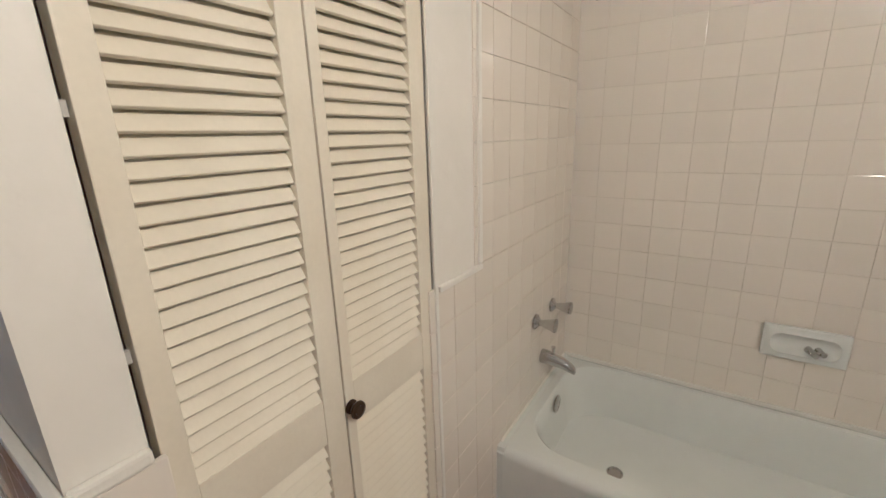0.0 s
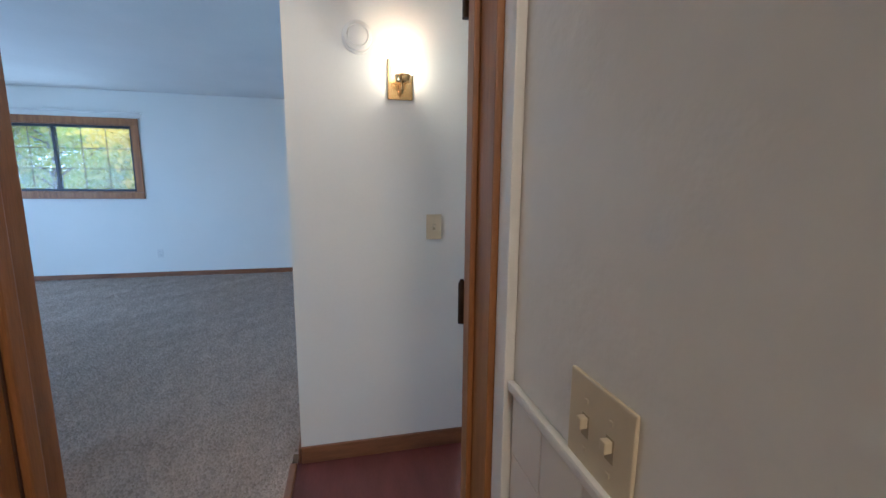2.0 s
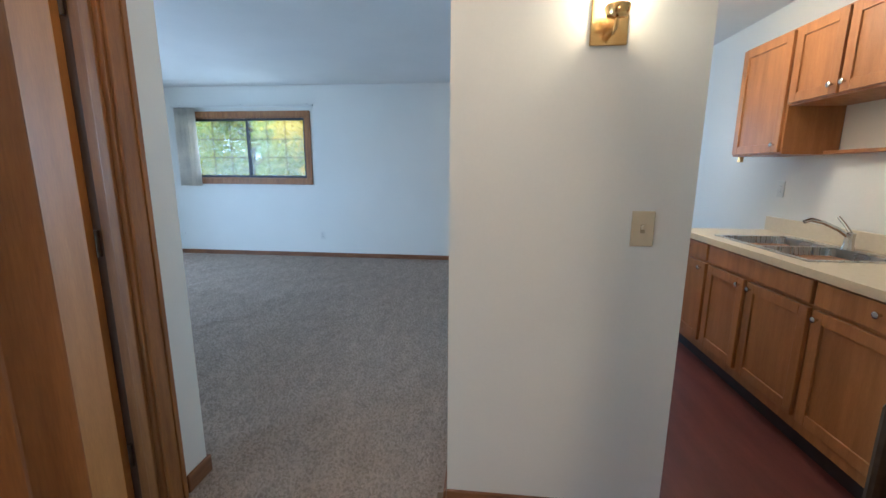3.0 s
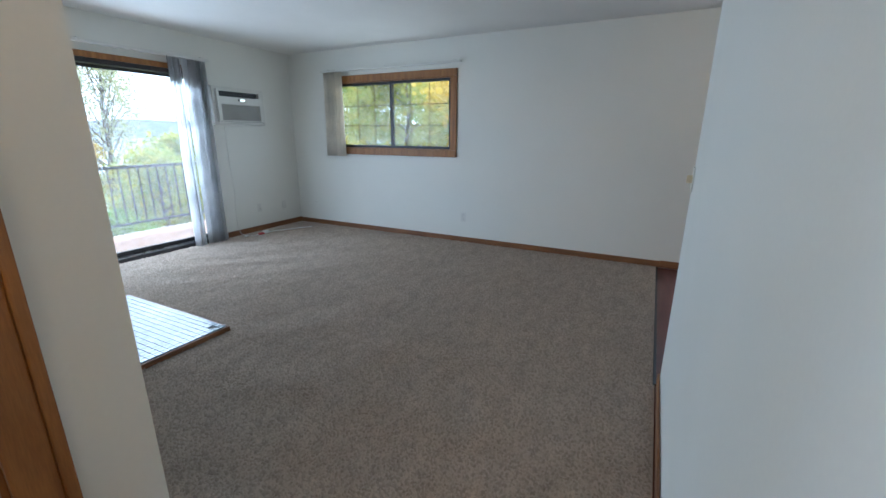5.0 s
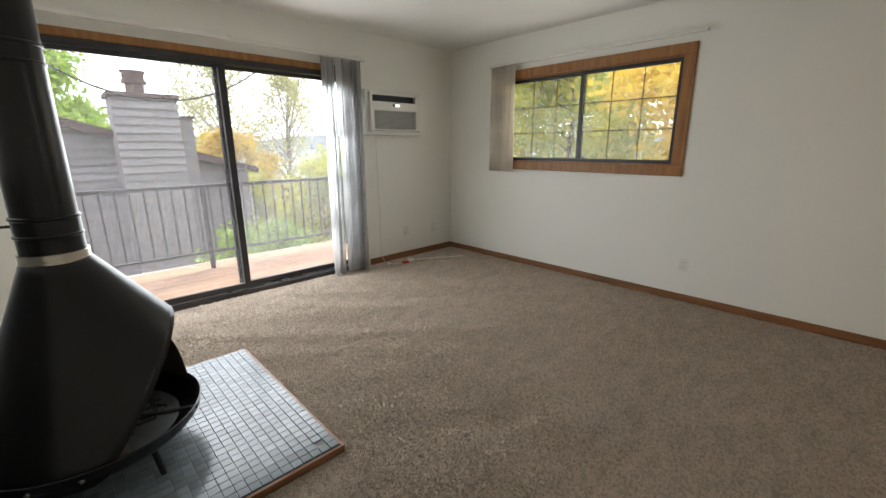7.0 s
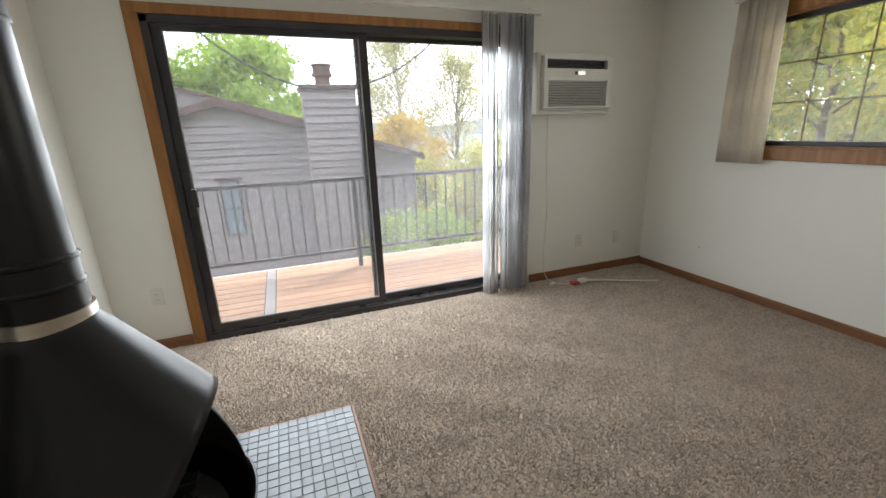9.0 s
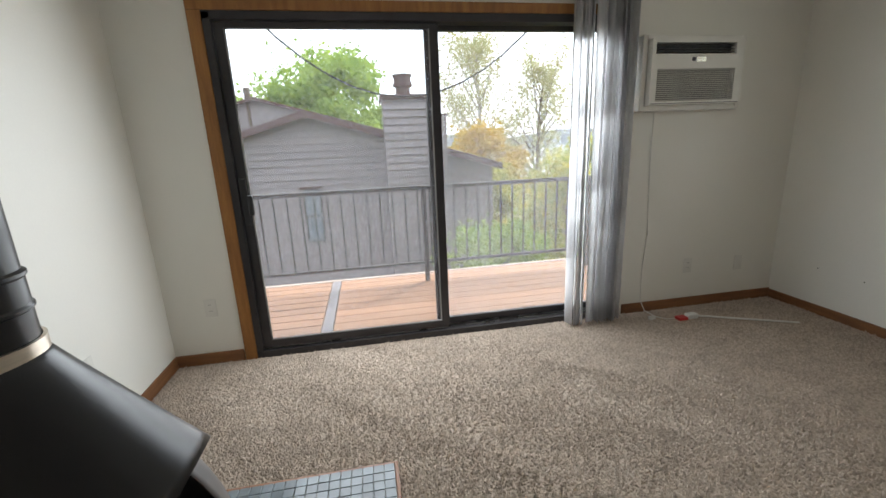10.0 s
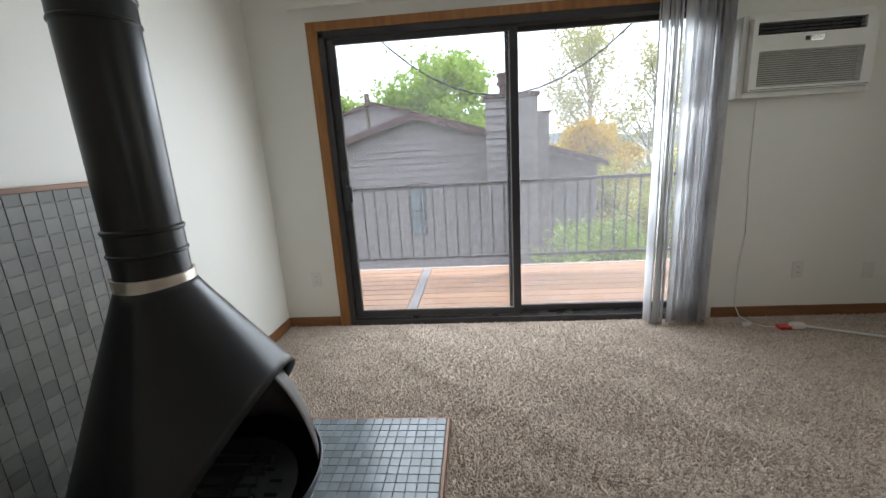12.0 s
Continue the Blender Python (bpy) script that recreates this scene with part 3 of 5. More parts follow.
strip("trim_cap_closet", ((XB + 0.001, XB + 0.014, YG, 0.3355, CAP - 0.016, CAP + 0.004),), GLOSSPAINT, "cream painted tile cap", "trim", 0.005)

# the bathtub, lofted from rounded rectangles
TX0, TX1, TY0, TY1, RIM = XB - 0.02, 1.17, 1.262, YT - 0.001, 0.292


def rrect(x0, x1, y0, y1, r, z, n=6):
    pts = []
    for cx, cy, a in ((x1 - r, y1 - r, 0), (x0 + r, y1 - r, 90), (x0 + r, y0 + r, 180), (x1 - r, y0 + r, 270)):
        for k in range(n + 1):
            t = radians(a + 90 * k / n)
            pts.append((cx + r * math.cos(t), cy + r * math.sin(t), z))
    return pts


def loft(loops, close_first=False, close_last=True):
    bm, rings = bmesh.new(), []
    for lp in loops:
        rings.append([bm.verts.new(p) for p in lp])
    for a, b in zip(rings, rings[1:]):
        for k in range(len(a)):
            bm.faces.new((a[k], a[(k + 1) % len(a)], b[(k + 1) % len(a)], b[k]))
    if close_last:
        bm.faces.new(rings[-1])
    if close_first:
        bm.faces.new(rings[0])
    bmesh.ops.recalc_face_normals(bm, faces=bm.faces)
    return bm


tub = thing("bathtub", (0.4, 1.63, 0), "white enamel bathtub set between tiled walls", "bathtub")
part("basin", loft([rrect(TX0 + i, TX1 - i, TY0 + i, TY1 - i, max(0.012, 0.03 - i), z, 8) for i, z in ((0, 0.0), (0, RIM - 0.035), (0.004, RIM - 0.014), (0.016, RIM - 0.002), (0.028, RIM))]
                   + [rrect(TX0 + a + 0.022, TX1 - b, TY0 + c, TY1 - d, r, z, 8) for a, b, c, d, r, z in ((0.058, 0.07, 0.075, 0.045, 0.16, RIM - 0.001), (0.066, 0.085, 0.083, 0.052, 0.16, RIM - 0.012), (0.075, 0.13, 0.095, 0.065, 0.16, RIM - 0.08), (0.10, 0.25, 0.12, 0.09, 0.15, 0.08), (0.16, 0.33, 0.18, 0.15, 0.12, 0.045), (0.3, 0.5, 0.28, 0.26, 0.06, 0.04))]), ENAMEL, tub, "", True)
part("overflow_plate", turned(((0.036, 0), (0.036, 0.004), (0.03, 0.008), (0, 0.009)), (XB + 0.078, 1.67, 0.238), "X"), CHROME, tub, "chrome overflow plate", True)
part("drain", turned(((0.03, 0), (0.03, 0.003), (0.024, 0.004), (0.022, 0.001), (0, 0.001)), (XB + 0.33, 1.63, 0.045), "Z"), CHROME, tub, "chrome drain", True)
strip("trim_caulk", ((XB + 0.012, 1.17, YT - 0.014, YT - 0.002, RIM - 0.006, RIM + 0.012), (XB + 0.003, XB + 0.012, 1.29, YT - 0.014, RIM - 0.006, RIM + 0.008)), GLOSSPAINT, "white caulk along the tub rim", "trim", 0.005)

for y in (1.581, 1.768):
    v = thing("tub_valve", (XB + 0.008, y, 0.63), "chrome tub valve with a flared handle on the tiled wall", "tap", "tub valves")
    part("escutcheon", turned(((0.03, 0), (0.029, 0.006), (0.016, 0.016), (0.012, 0.02), (0, 0.02)), (XB + 0.008, y, 0.63), "X", 28), CHROME, v, "", True)
    part("handle", turned(((0.011, 0.018), (0.013, 0.03), (0.017, 0.042), (0.021, 0.062), (0.026, 0.075), (0.025, 0.083), (0.012, 0.086), (0, 0.086)), (XB + 0.008, y, 0.63), "X", 12), CHROME, v, "", True)
sp = thing("tub_spout", (XB + 0.008, 1.672, 0.44), "chrome tub spout with a diverter knob", "tap")
part("body", loft([[(XB + 0.008 + x, 1.672 + w * math.cos(k * math.tau / 20), z + h * math.sin(k * math.tau / 20)) for k in range(20)] for x, w, h, z in ((0, 0.03, 0.03, 0.44), (0.015, 0.029, 0.029, 0.44), (0.05, 0.026, 0.027, 0.437), (0.09, 0.023, 0.024, 0.430), (0.12, 0.020, 0.020, 0.419), (0.135, 0.016, 0.014, 0.408), (0.138, 0.008, 0.007, 0.403))], True), CHROME, sp, "", True)
part("diverter", rods(((XB + 0.055, 1.672, 0.46), (XB + 0.055, 1.672, 0.485), 0.005), ((XB + 0.055, 1.672, 0.485), (XB + 0.055, 1.672, 0.492), 0.009)), CHROME, sp, "", True)
strip("trim_caulk", ((XB + 0.001, XB + 0.031, TY0 + 0.004, TY1, RIM - 0.03, RIM + 0.002), (XB + 0.001, XB + 0.03, TY0 - 0.0006, TY0 + 0.04, 0.0, RIM - 0.018)), ENAMEL, "white bead between the tub and the tiles", "caulk", 0.004)
sh = thing("shower_head", (XB + 0.008, 1.70, 1.9), "chrome shower arm and head on the tiled wall", "shower head")
part("arm", tube([(XB + 0.008, 1.70, 1.845), (XB + 0.05, 1.70, 1.855), (XB + 0.10, 1.70, 1.84), (XB + 0.13, 1.70, 1.795)], 0.011, 12), CHROME, sh, "", True)
part("flange", turned(((0.03, 0), (0.026, 0.006), (0.013, 0.012), (0, 0.012)), (XB + 0.008, 1.70, 1.845), "X"), CHROME, sh, "", True)
part("head", rods(((XB + 0.125, 1.70, 1.80), (XB + 0.16, 1.70, 1.748), 0.014, 0.034), sides=24), CHROME, sh, "", True)

soap = thing("soap_dish", (0.505, YT, 0.57), "white ceramic soap dish set into the tiled wall", "soap dish")
sx0, sx1, sz0, sz1, yf = 0.385, 0.625, 0.508, 0.632, YT - 0.008


def upright(loop):
    return [(x, z, y) for x, y, z in loop]


part("plate", loft([upright(rrect(sx0 + a, sx1 - a, sz0 + a, sz1 - a, max(r, 0.004), z, 6)) for a, r, z in ((0, 0.006, yf), (0, 0.006, yf - 0.012), (0.004, 0.006, yf - 0.016))]
                    + [upright(rrect(sx0 + a, sx1 - a, sz0 + a, sz1 - a, r, z, 6)) for a, r, z in ((0.018, 0.03, yf - 0.017), (0.024, 0.03, yf - 0.022), (0.03, 0.03, yf - 0.017), (0.038, 0.024, yf - 0.006), (0.05, 0.01, yf - 0.002))]), ENAMEL, soap, "", True)
part("grip", rods(((0.518, yf - 0.004, 0.556), (0.536, yf - 0.045, 0.552), 0.013, 0.01), ((0.545, yf - 0.004, 0.56), (0.556, yf - 0.04, 0.558), 0.011, 0.009), ((0.515, yf - 0.03, 0.556), (0.565, yf - 0.03, 0.558), 0.007)), CHROME, soap, "tarnished grip", True)


def plate(name, place, face, w, h, material, label, toggles=0, outlets=0):
    """A wall plate: face is the wall's outward direction."""
    t = thing(name, place, label, name.split("_")[-1] if "outlet" in name else "light switch")
    x, y, z = place
    n = Vector(face)
    side = Vector((-n.y, n.x, 0))

    def slab(u0, u1, z0, z1, d0, d1, bevel=0.0):
        a, b = Vector((x, y, 0)) + side * u0 + n * d0, Vector((x, y, 0)) + side * u1 + n * d1
        return (min(a.x, b.x), max(a.x, b.x), min(a.y, b.y), max(a.y, b.y), z + z0, z + z1)
    part("cover", boxes(slab(-w / 2, w / 2, -h / 2, h / 2, 0.0005, 0.006), bevel=0.0025), material, t)
    for k in range(toggles):
        u = (k - (toggles - 1) / 2) * 0.046
        part("toggle", boxes(slab(u - 0.005, u + 0.005, -0.002, 0.012, 0.006, 0.016), bevel=0.002), material, t)
        part("slot", boxes(slab(u - 0.007, u + 0.007, -0.014, 0.014, 0.005, 0.0064)), GREYPLASTIC if material is not IVORY else IVORYSHADE, t)
        for s in (-0.03, 0.03):
            part("screw", boxes(slab(u - 0.003, u + 0.003, s - 0.003, s + 0.003, 0.006, 0.0072), bevel=0.001), material, t)
    for k in range(outlets):
        s = 0.02 if k else -0.02
        part("socket", boxes(slab(-0.016, 0.016, s - 0.014, s + 0.014, 0.006, 0.008), bevel=0.004), material, t)
        for u in (-0.006, 0.006):
            part("slot", boxes(slab(u - 0.0012, u + 0.0012, s - 0.003, s + 0.006, 0.008, 0.0083)), DARKPLASTIC, t)
    return t


# darker copy of the ivory that paints shade into the toggle slots
IVORYSHADE = surface("ivory_shadow", (0.40, 0.33, 0.20), (0.36, 0.3, 0.18), 0.5, scale=10, fine=100, bump=0, grain=0.1)
plate("bathroom_switch", (-0.803, YG, 1.032), (0, -1, 0), 0.118, 0.118, IVORY, "ivory double light switch above the tile cap", toggles=2)
plate("hall_switch", (XP, 0.377, 1.113), (1, 0, 0), 0.072, 0.116, IVORY, "ivory light switch on the hall wall", toggles=1)
plate("dining_switch", (XPE + 0.03, YP, 1.157), (0, -1, 0), 0.072, 0.116, WHITEPLASTIC, "white switch plate with a dimmer knob")
tagged(part("dimmer_knob", turned(((0.019, 0.006), (0.019, 0.026), (0.016, 0.029), (0, 0.029)), (XPE + 0.03, YP, 1.157), "-Y"), IVORY, smooth=True), "round ivory dimmer knob on a switch plate", "knob")
plate("wall_outlet", (XW, -2.562, 0.33), (1, 0, 0), 0.07, 0.115, WHITEPLASTIC, "white wall outlet above the baseboard", outlets=2)
plate("wall_outlet", (-6.008, YS, 0.334), (0, 1, 0), 0.07, 0.115, WHITEPLASTIC, "white wall outlet below the air conditioner", outlets=2)
plate("wall_outlet", (-6.455, YS, 0.318), (0, 1, 0), 0.07, 0.115, WHITEPLASTIC, "blank white wall plate in the corner")
plate("wall_outlet", (-2.633, YS, 0.377), (0, 1, 0), 0.07, 0.115, WHITEPLASTIC, "white wall outlet beside the glass door", outlets=2)
plate("wall_outlet", (XE, -4.69, 0.40), (-1, 0, 0), 0.07, 0.115, WHITEPLASTIC, "white wall outlet beside the tiled panel", outlets=2)
for y, z in ((-5.085, 0.334), (-4.797, 0.321)):
    tagged(part("nail_hole", turned(((0.004, 0), (0.003, 0.001), (0, 0.001)), (XW + 0.0005, y, z), "X", 10), DARKPLASTIC), "small dark nail hole in the wall", "hole")

# ---- hall ----
sc = thing("wall_sconce", (XP, 0.225, 1.75), "lit brass wall sconce with a flared glass shade", "wall lamp")
part("backplate", boxes((XP + 0.001, XP + 0.012, 0.168, 0.278, 1.672, 1.838), bevel=0.004), BRASS, sc)
part("arm", tube([(XP + 0.012, 0.225, 1.70), (XP + 0.05, 0.225, 1.695), (XP + 0.075, 0.225, 1.705), (XP + 0.08, 0.225, 1.73)], 0.006), BRASS, sc, "", True)
part("socket", turned(((0.008, 0), (0.030, 0.006), (0.036, 0.030), (0.034, 0.035), (0, 0.036)), (XP + 0.08, 0.225, 1.725), "Z", 20), BRASS, sc, "", True)
bulb = part("bulb", turned(((0.012, 0), (0.014, 0.012), (0.024, 0.035), (0.026, 0.052), (0.018, 0.07), (0, 0.077)), (XP + 0.08, 0.225, 1.76), "Z", 16), BULB, sc, "glowing bulb", True)
shade = part("shade", turned(((0.026, 0.0), (0.042, 0.006), (0.047, 0.03), (0.05, 0.07), (0.062, 0.105), (0.06, 0.105), (0.048, 0.07), (0.044, 0.03), (0.026, 0.004)), (XP + 0.08, 0.225, 1.755), "Z", 24), SHADEGLASS, sc, "glowing fluted glass shade", True)
shade.visible_shadow = bulb.visible_shadow = False
lamp("sconce_lamp", "POINT", pose(XP + 0.08, 0.225, 1.80), SCONCE, (1.0, 0.62, 0.28), 0.010)
sm = thing("smoke_alarm", (XP, 0.045, 1.915), "round white smoke alarm on the hall wall", "smoke alarm")
part("base", turned(((0.066, 0), (0.066, 0.012), (0.06, 0.014), (0, 0.014)), (XP + 0.001, 0.045, 1.915), "X"), WHITEPLASTIC, sm, "", True)
part("cover", turned(((0.06, 0.014), (0.058, 0.03), (0.045, 0.036), (0.04, 0.032), (0.03, 0.037), (0, 0.038)), (XP + 0.001, 0.045, 1.915), "X"), WHITEPLASTIC, sm, "", True)

# ---- kitchen ----
YF = 1.345


def door_front(parent, x0, x1, z0, z1, yf, name="door", knob=None, framed=True):
    f = 0.055
    if framed:
        d = part(name, boxes((x0, x0 + f, yf - 0.019, yf, z0, z1), (x1 - f, x1, yf - 0.019, yf, z0, z1), (x0 + f, x1 - f, yf - 0.019, yf, z0, z0 + f), (x0 + f, x1 - f, yf - 0.019, yf, z1 - f, z1), bevel=0.003), CABINET, parent)
        part("door_inset", boxes((x0 + f, x1 - f, yf - 0.010, yf - 0.002, z0 + f, z1 - f)), CABINET, d)
    else:
        d = part(name, boxes((x0, x1, yf - 0.019, yf, z0, z1), bevel=0.004), CABINET, parent)
    if knob:
        part("knob", turned(((0.006, 0), (0.006, 0.012), (0.014, 0.017), (0.014, 0.023), (0.008, 0.027), (0, 0.027)), (knob[0], yf - 0.019, knob[1]), "-Y", 16), CHROME, d, "polished knob", True)
    return d


def base_unit(x0, x1, drawer, doors):
    u = thing("base_cabinet", ((x0 + x1) / 2, 1.5, 0), "honey oak base cabinet with polished knobs", "kitchen cabinet", "kitchen base cabinets")
    part("body", boxes((x0, x1, YF, YK - 0.002, 0.10, 0.834)), CABINET, u)
    part("toe_kick", boxes((x0, x1, YF + 0.05, YF + 0.065, -0.006, 0.10)), DARKPLASTIC, u, "black toe kick")
    door_front(u, x0 + 0.012, x1 - 0.012, 0.715, 0.825, YF - 0.0005, "drawer", ((x0 + x1) / 2, 0.78) if drawer else None, False)
    for a, b, k in doors:
        door_front(u, a, b, 0.16, 0.697, YF - 0.0005, "door", (k, 0.66))
    return u


base_unit(-4.20, -3.735, True, ((-4.185, -3.75, -3.80),))
base_unit(-3.735, -2.836, False, ((-3.71, -3.33, -3.365), (-3.29, -2.852, -3.26)))
base_unit(-2.836, -2.2, True, ((-2.82, -2.215, -2.79),))
top = thing("worktop", (-3.2, 1.65, 0.835), "beige laminate worktop with a backsplash", "worktop")
SX0, SX1, SY0, SY1 = -3.83, -3.03, 1.42, 1.87
part("slab", boxes((-4.215, -2.19, 1.315, SY0, 0.835, 0.874), (-4.215, -2.19, SY1, YK - 0.001, 0.835, 0.874), (-4.215, SX0, SY0, SY1, 0.835, 0.874), (SX1, -2.19, SY0, SY1, 0.835, 0.874)), LAMINATE, top)
part("backsplash", boxes((-4.215, -2.19, YK - 0.022, YK - 0.0015, 0.8745, 0.975), bevel=0.004), LAMINATE, top)
sink = thing("kitchen_sink", (-3.43, 1.64, 0.86), "double-bowl stainless steel sink", "sink")
part("rim", boxes((SX0 - 0.012, SX1 + 0.012, SY0 - 0.012, SY0 + 0.02, 0.8745, 0.88), (SX0 - 0.012, SX1 + 0.012, SY1 - 0.05, SY1 + 0.012, 0.8745, 0.88), (SX0 - 0.012, SX0 + 0.02, SY0, SY1, 0.8745, 0.8798), (SX1 - 0.02, SX1 + 0.012, SY0, SY1, 0.8745, 0.8798), (-3.445, -3.415, SY0, SY1, 0.8745, 0.8798)), STEEL, sink)
for a, b in ((SX0 + 0.02, -3.445), (-3.415, SX1 - 0.02)):
    part("bowl", loft([rrect(a + i, b - i, SY0 + 0.02 + i, SY1 - 0.05 - i, 0.04, z) for i, z in ((0, 0.8745), (0.006, 0.81), (0.012, 0.72), (0.04, 0.705), (0.1, 0.702))]), STEEL, sink, "", True)
tap = thing("kitchen_tap", (-3.35, 1.845, 0.88), "chrome kitchen tap with a lever handle", "tap")
part("base", turned(((0.03, 0), (0.03, 0.01), (0.024, 0.02), (0.022, 0.07), (0.024, 0.09), (0, 0.1)), (-3.35, 1.845, 0.8805), "Z"), CHROME, tap, "", True)
part("spout", tube([(-3.35, 1.845, 0.945), (-3.36, 1.79, 0.99), (-3.375, 1.72, 1.025), (-3.385, 1.66, 1.04), (-3.39, 1.63, 1.025)], 0.011, 12), CHROME, tap, "", True)
part("lever", tube([(-3.35, 1.845, 0.975), (-3.395, 1.84, 1.02), (-3.43, 1.835, 1.05)], 0.009, 10), CHROME, tap, "", True)


def wall_unit(x0, x1, z0, z1, doors):
    u = thing("wall_cabinet", ((x0 + x1) / 2, YK, z0), "honey oak wall cabinet hung above the worktop", "kitchen cabinet", "kitchen wall cabinets")
    part("body", boxes((x0, x1, 1.65, YK - 0.002, z0, z1)), CABINET, u)
    for a, b, k in doors:
        door_front(u, a, b, z0 + 0.012, z1 - 0.012, 1.6495, "door", (k, z0 + 0.06))


wall_unit(-4.195, -3.69, 1.405, 2.125, ((-4.18, -3.705, -3.74),))
wall_unit(-3.689, -2.95, 1.685, 2.125, ((-3.675, -3.33, -3.36), (-3.31, -2.965, -3.28)))
wall_unit(-2.949, -2.2, 1.685, 2.125, ((-2.935, -2.58, -2.61), (-2.56, -2.215, -2.53)))
shelf = thing("spice_shelf", (-2.9, YK, 1.40), "narrow oak shelf rail under the wall cabinets", "shelf")
part("board", boxes((-3.689, -2.2, YK - 0.09, YK - 0.002, 1.405, 1.425), bevel=0.003), CABINET, shelf)
plate("kitchen_outlet", (-4.13, YK, 1.178), (0, -1, 0), 0.07, 0.115, WHITEPLASTIC, "white outlet on the kitchen wall", outlets=2)
hook = thing("cabinet_hook", (-4.165, 1.68, 1.36), "small brass hook plate under the wall cabinet", "hook")
part("plate", boxes((-4.18, -4.15, 1.675, 1.70, 1.365, 1.4045), bevel=0.002), BRASS, hook)
# out-of-view fixture added to go with the hall fill lamp
hl = thing("unseen_hall_light", (-1.72, -0.72, CEIL), "small unseen glass ceiling light added in the hall", "ceiling light")
part("base", turned(((0.08, 0), (0.08, 0.025), (0.0, 0.025)), (-1.72, -0.72, CEIL - 0.026), "Z"), BRASS, hl, "", True)
hs = part("shade", turned(((0, -0.13), (0.07, -0.12), (0.11, -0.08), (0.115, -0.04), (0.075, 0.0)), (-1.72, -0.72, CEIL - 0.027), "Z"), SHADEGLASS, hl, "glowing glass shade", True)
hs.visible_shadow = False
kl = thing("kitchen_light", (-3.55, 1.0, CEIL), "lit glass ceiling light in the kitchen", "ceiling light")
part("base", turned(((0.10, 0), (0.10, 0.03), (0.0, 0.03)), (-3.55, 1.0, CEIL - 0.031), "Z"), BRASS, kl, "", True)
part("shade", turned(((0, -0.11), (0.06, -0.10), (0.10, -0.075), (0.125, -0.04), (0.12, 0.0), (0.09, 0.0)), (-3.55, 1.0, CEIL - 0.032), "Z"), BULB, kl, "glowing glass shade", True)
lamp("kitchen_lamp", "POINT", pose(-3.55, 1.0, 2.2), KITCHEN, (1.0, 0.68, 0.38), 0.1)

# ---- living room ----
# vertical blinds at the glass door
bl = thing("door_blind", (-5.23, YS + 0.08, 2.2), "white vertical blind gathered beside the glass door", "blind")
part("headrail", boxes((-5.47, -2.70, YS + 0.05, YS + 0.09, 2.175, 2.205), bevel=0.004), WHITEPLASTIC, bl)
for x in (-2.9, -4.2, -5.4):
    part("bracket", boxes((x - 0.012, x + 0.012, YS + 0.001, YS + 0.06, 2.2055, 2.222)), WHITEPLASTIC, bl)


def vane(parent, x, y, z0, z1, turn, w, material, curl=0.012):
    bm, cols = bmesh.new(), []
    n, rows = 6, 5
    grid = [[None] * (n + 1) for _ in range(rows + 1)]
    for j in range(rows + 1):
        s = j / rows
        for i in range(n + 1):
            u = (i / n - 0.5) * w
            d = curl * (1 - (2 * u / w) ** 2)
            a = turn + 0.15 * math.sin(3 * s + x * 40)
            grid[j][i] = bm.verts.new((x + u * math.cos(a) - d * math.sin(a), y + u * math.sin(a) + d * math.cos(a), z0 + (z1 - z0) * s))
    for j in range(rows):
        for i in range(n):
            bm.faces.new((grid[j][i], grid[j][i + 1], grid[j + 1][i + 1], grid[j + 1][i]))
    ob = part("vane", bm, material, parent, "", True)
    sol = ob.modifiers.new("thick", "SOLIDIFY")
    sol.thickness = 0.0012
    return ob


for x0, count, step in ((-4.995, 6, 0.020), (-5.205, 10, 0.0185)):
    for k in range(count):
        vane(bl, x0 - k * step + random.uniform(-0.003, 0.003), YS + 0.088 + random.uniform(-0.010, 0.010), 0.012, 2.165, radians(random.uniform(58, 96)), 0.089, VANE, 0.010 + 0.005 * (k % 2))
vane(bl, -5.152, YS + 0.088, 0.02, 2.165, radians(28), 0.089, VANE, 0.012)
vane(bl, -5.186, YS + 0.075, 0.02, 2.165, radians(48), 0.089, VANE, 0.010)
for x0, count, step in ((-4.995, 6, 0.020), (-5.152, 1, 0), (-5.205, 10, 0.0185)):
    for k in range(count):
        part("carrier", boxes((x0 - k * step - 0.004, x0 - k * step + 0.004, YS + 0.066, YS + 0.076, 2.160, 2.1755)), WHITEPLASTIC, bl)
part("wand", rods(((-4.962, YS + 0.105, 1.25), (-4.975, YS + 0.085, 2.175), 0.0045)), GREYPLASTIC, bl, "grey control wand")
wb = thing("window_blind", (XW + 0.08, -4.55, 1.05), "beige vertical blind gathered beside the window", "blind")
part("headrail", boxes((XW + 0.045, XW + 0.085, -4.74, -2.60, 2.175, 2.2), bevel=0.004), WHITEPLASTIC, wb)
for y in (-2.7, -3.7, -4.65):
    part("bracket", boxes((XW + 0.001, XW + 0.055, y - 0.012, y + 0.012, 2.2005, 2.215)), WHITEPLASTIC, wb)
for k in range(5):
    y = -4.672 + k * 0.064
    vane(wb, XW + 0.07 + 0.0016 * k, y, 1.055, 2.17, radians(random.uniform(84, 94)), 0.089, BEIGEVANE, 0.006)
db = thing("dining_blind_rail", (XW + 0.06, 0.7, 2.19), "white blind headrail above the dining window", "blind rail")
part("headrail", boxes((XW + 0.045, XW + 0.085, -0.02, 1.46, 2.19, 2.215), bevel=0.004), WHITEPLASTIC, db)
part("bracket", boxes((XW + 0.001, XW + 0.055, 0.07, 0.095, 2.2155, 2.23)), WHITEPLASTIC, db)

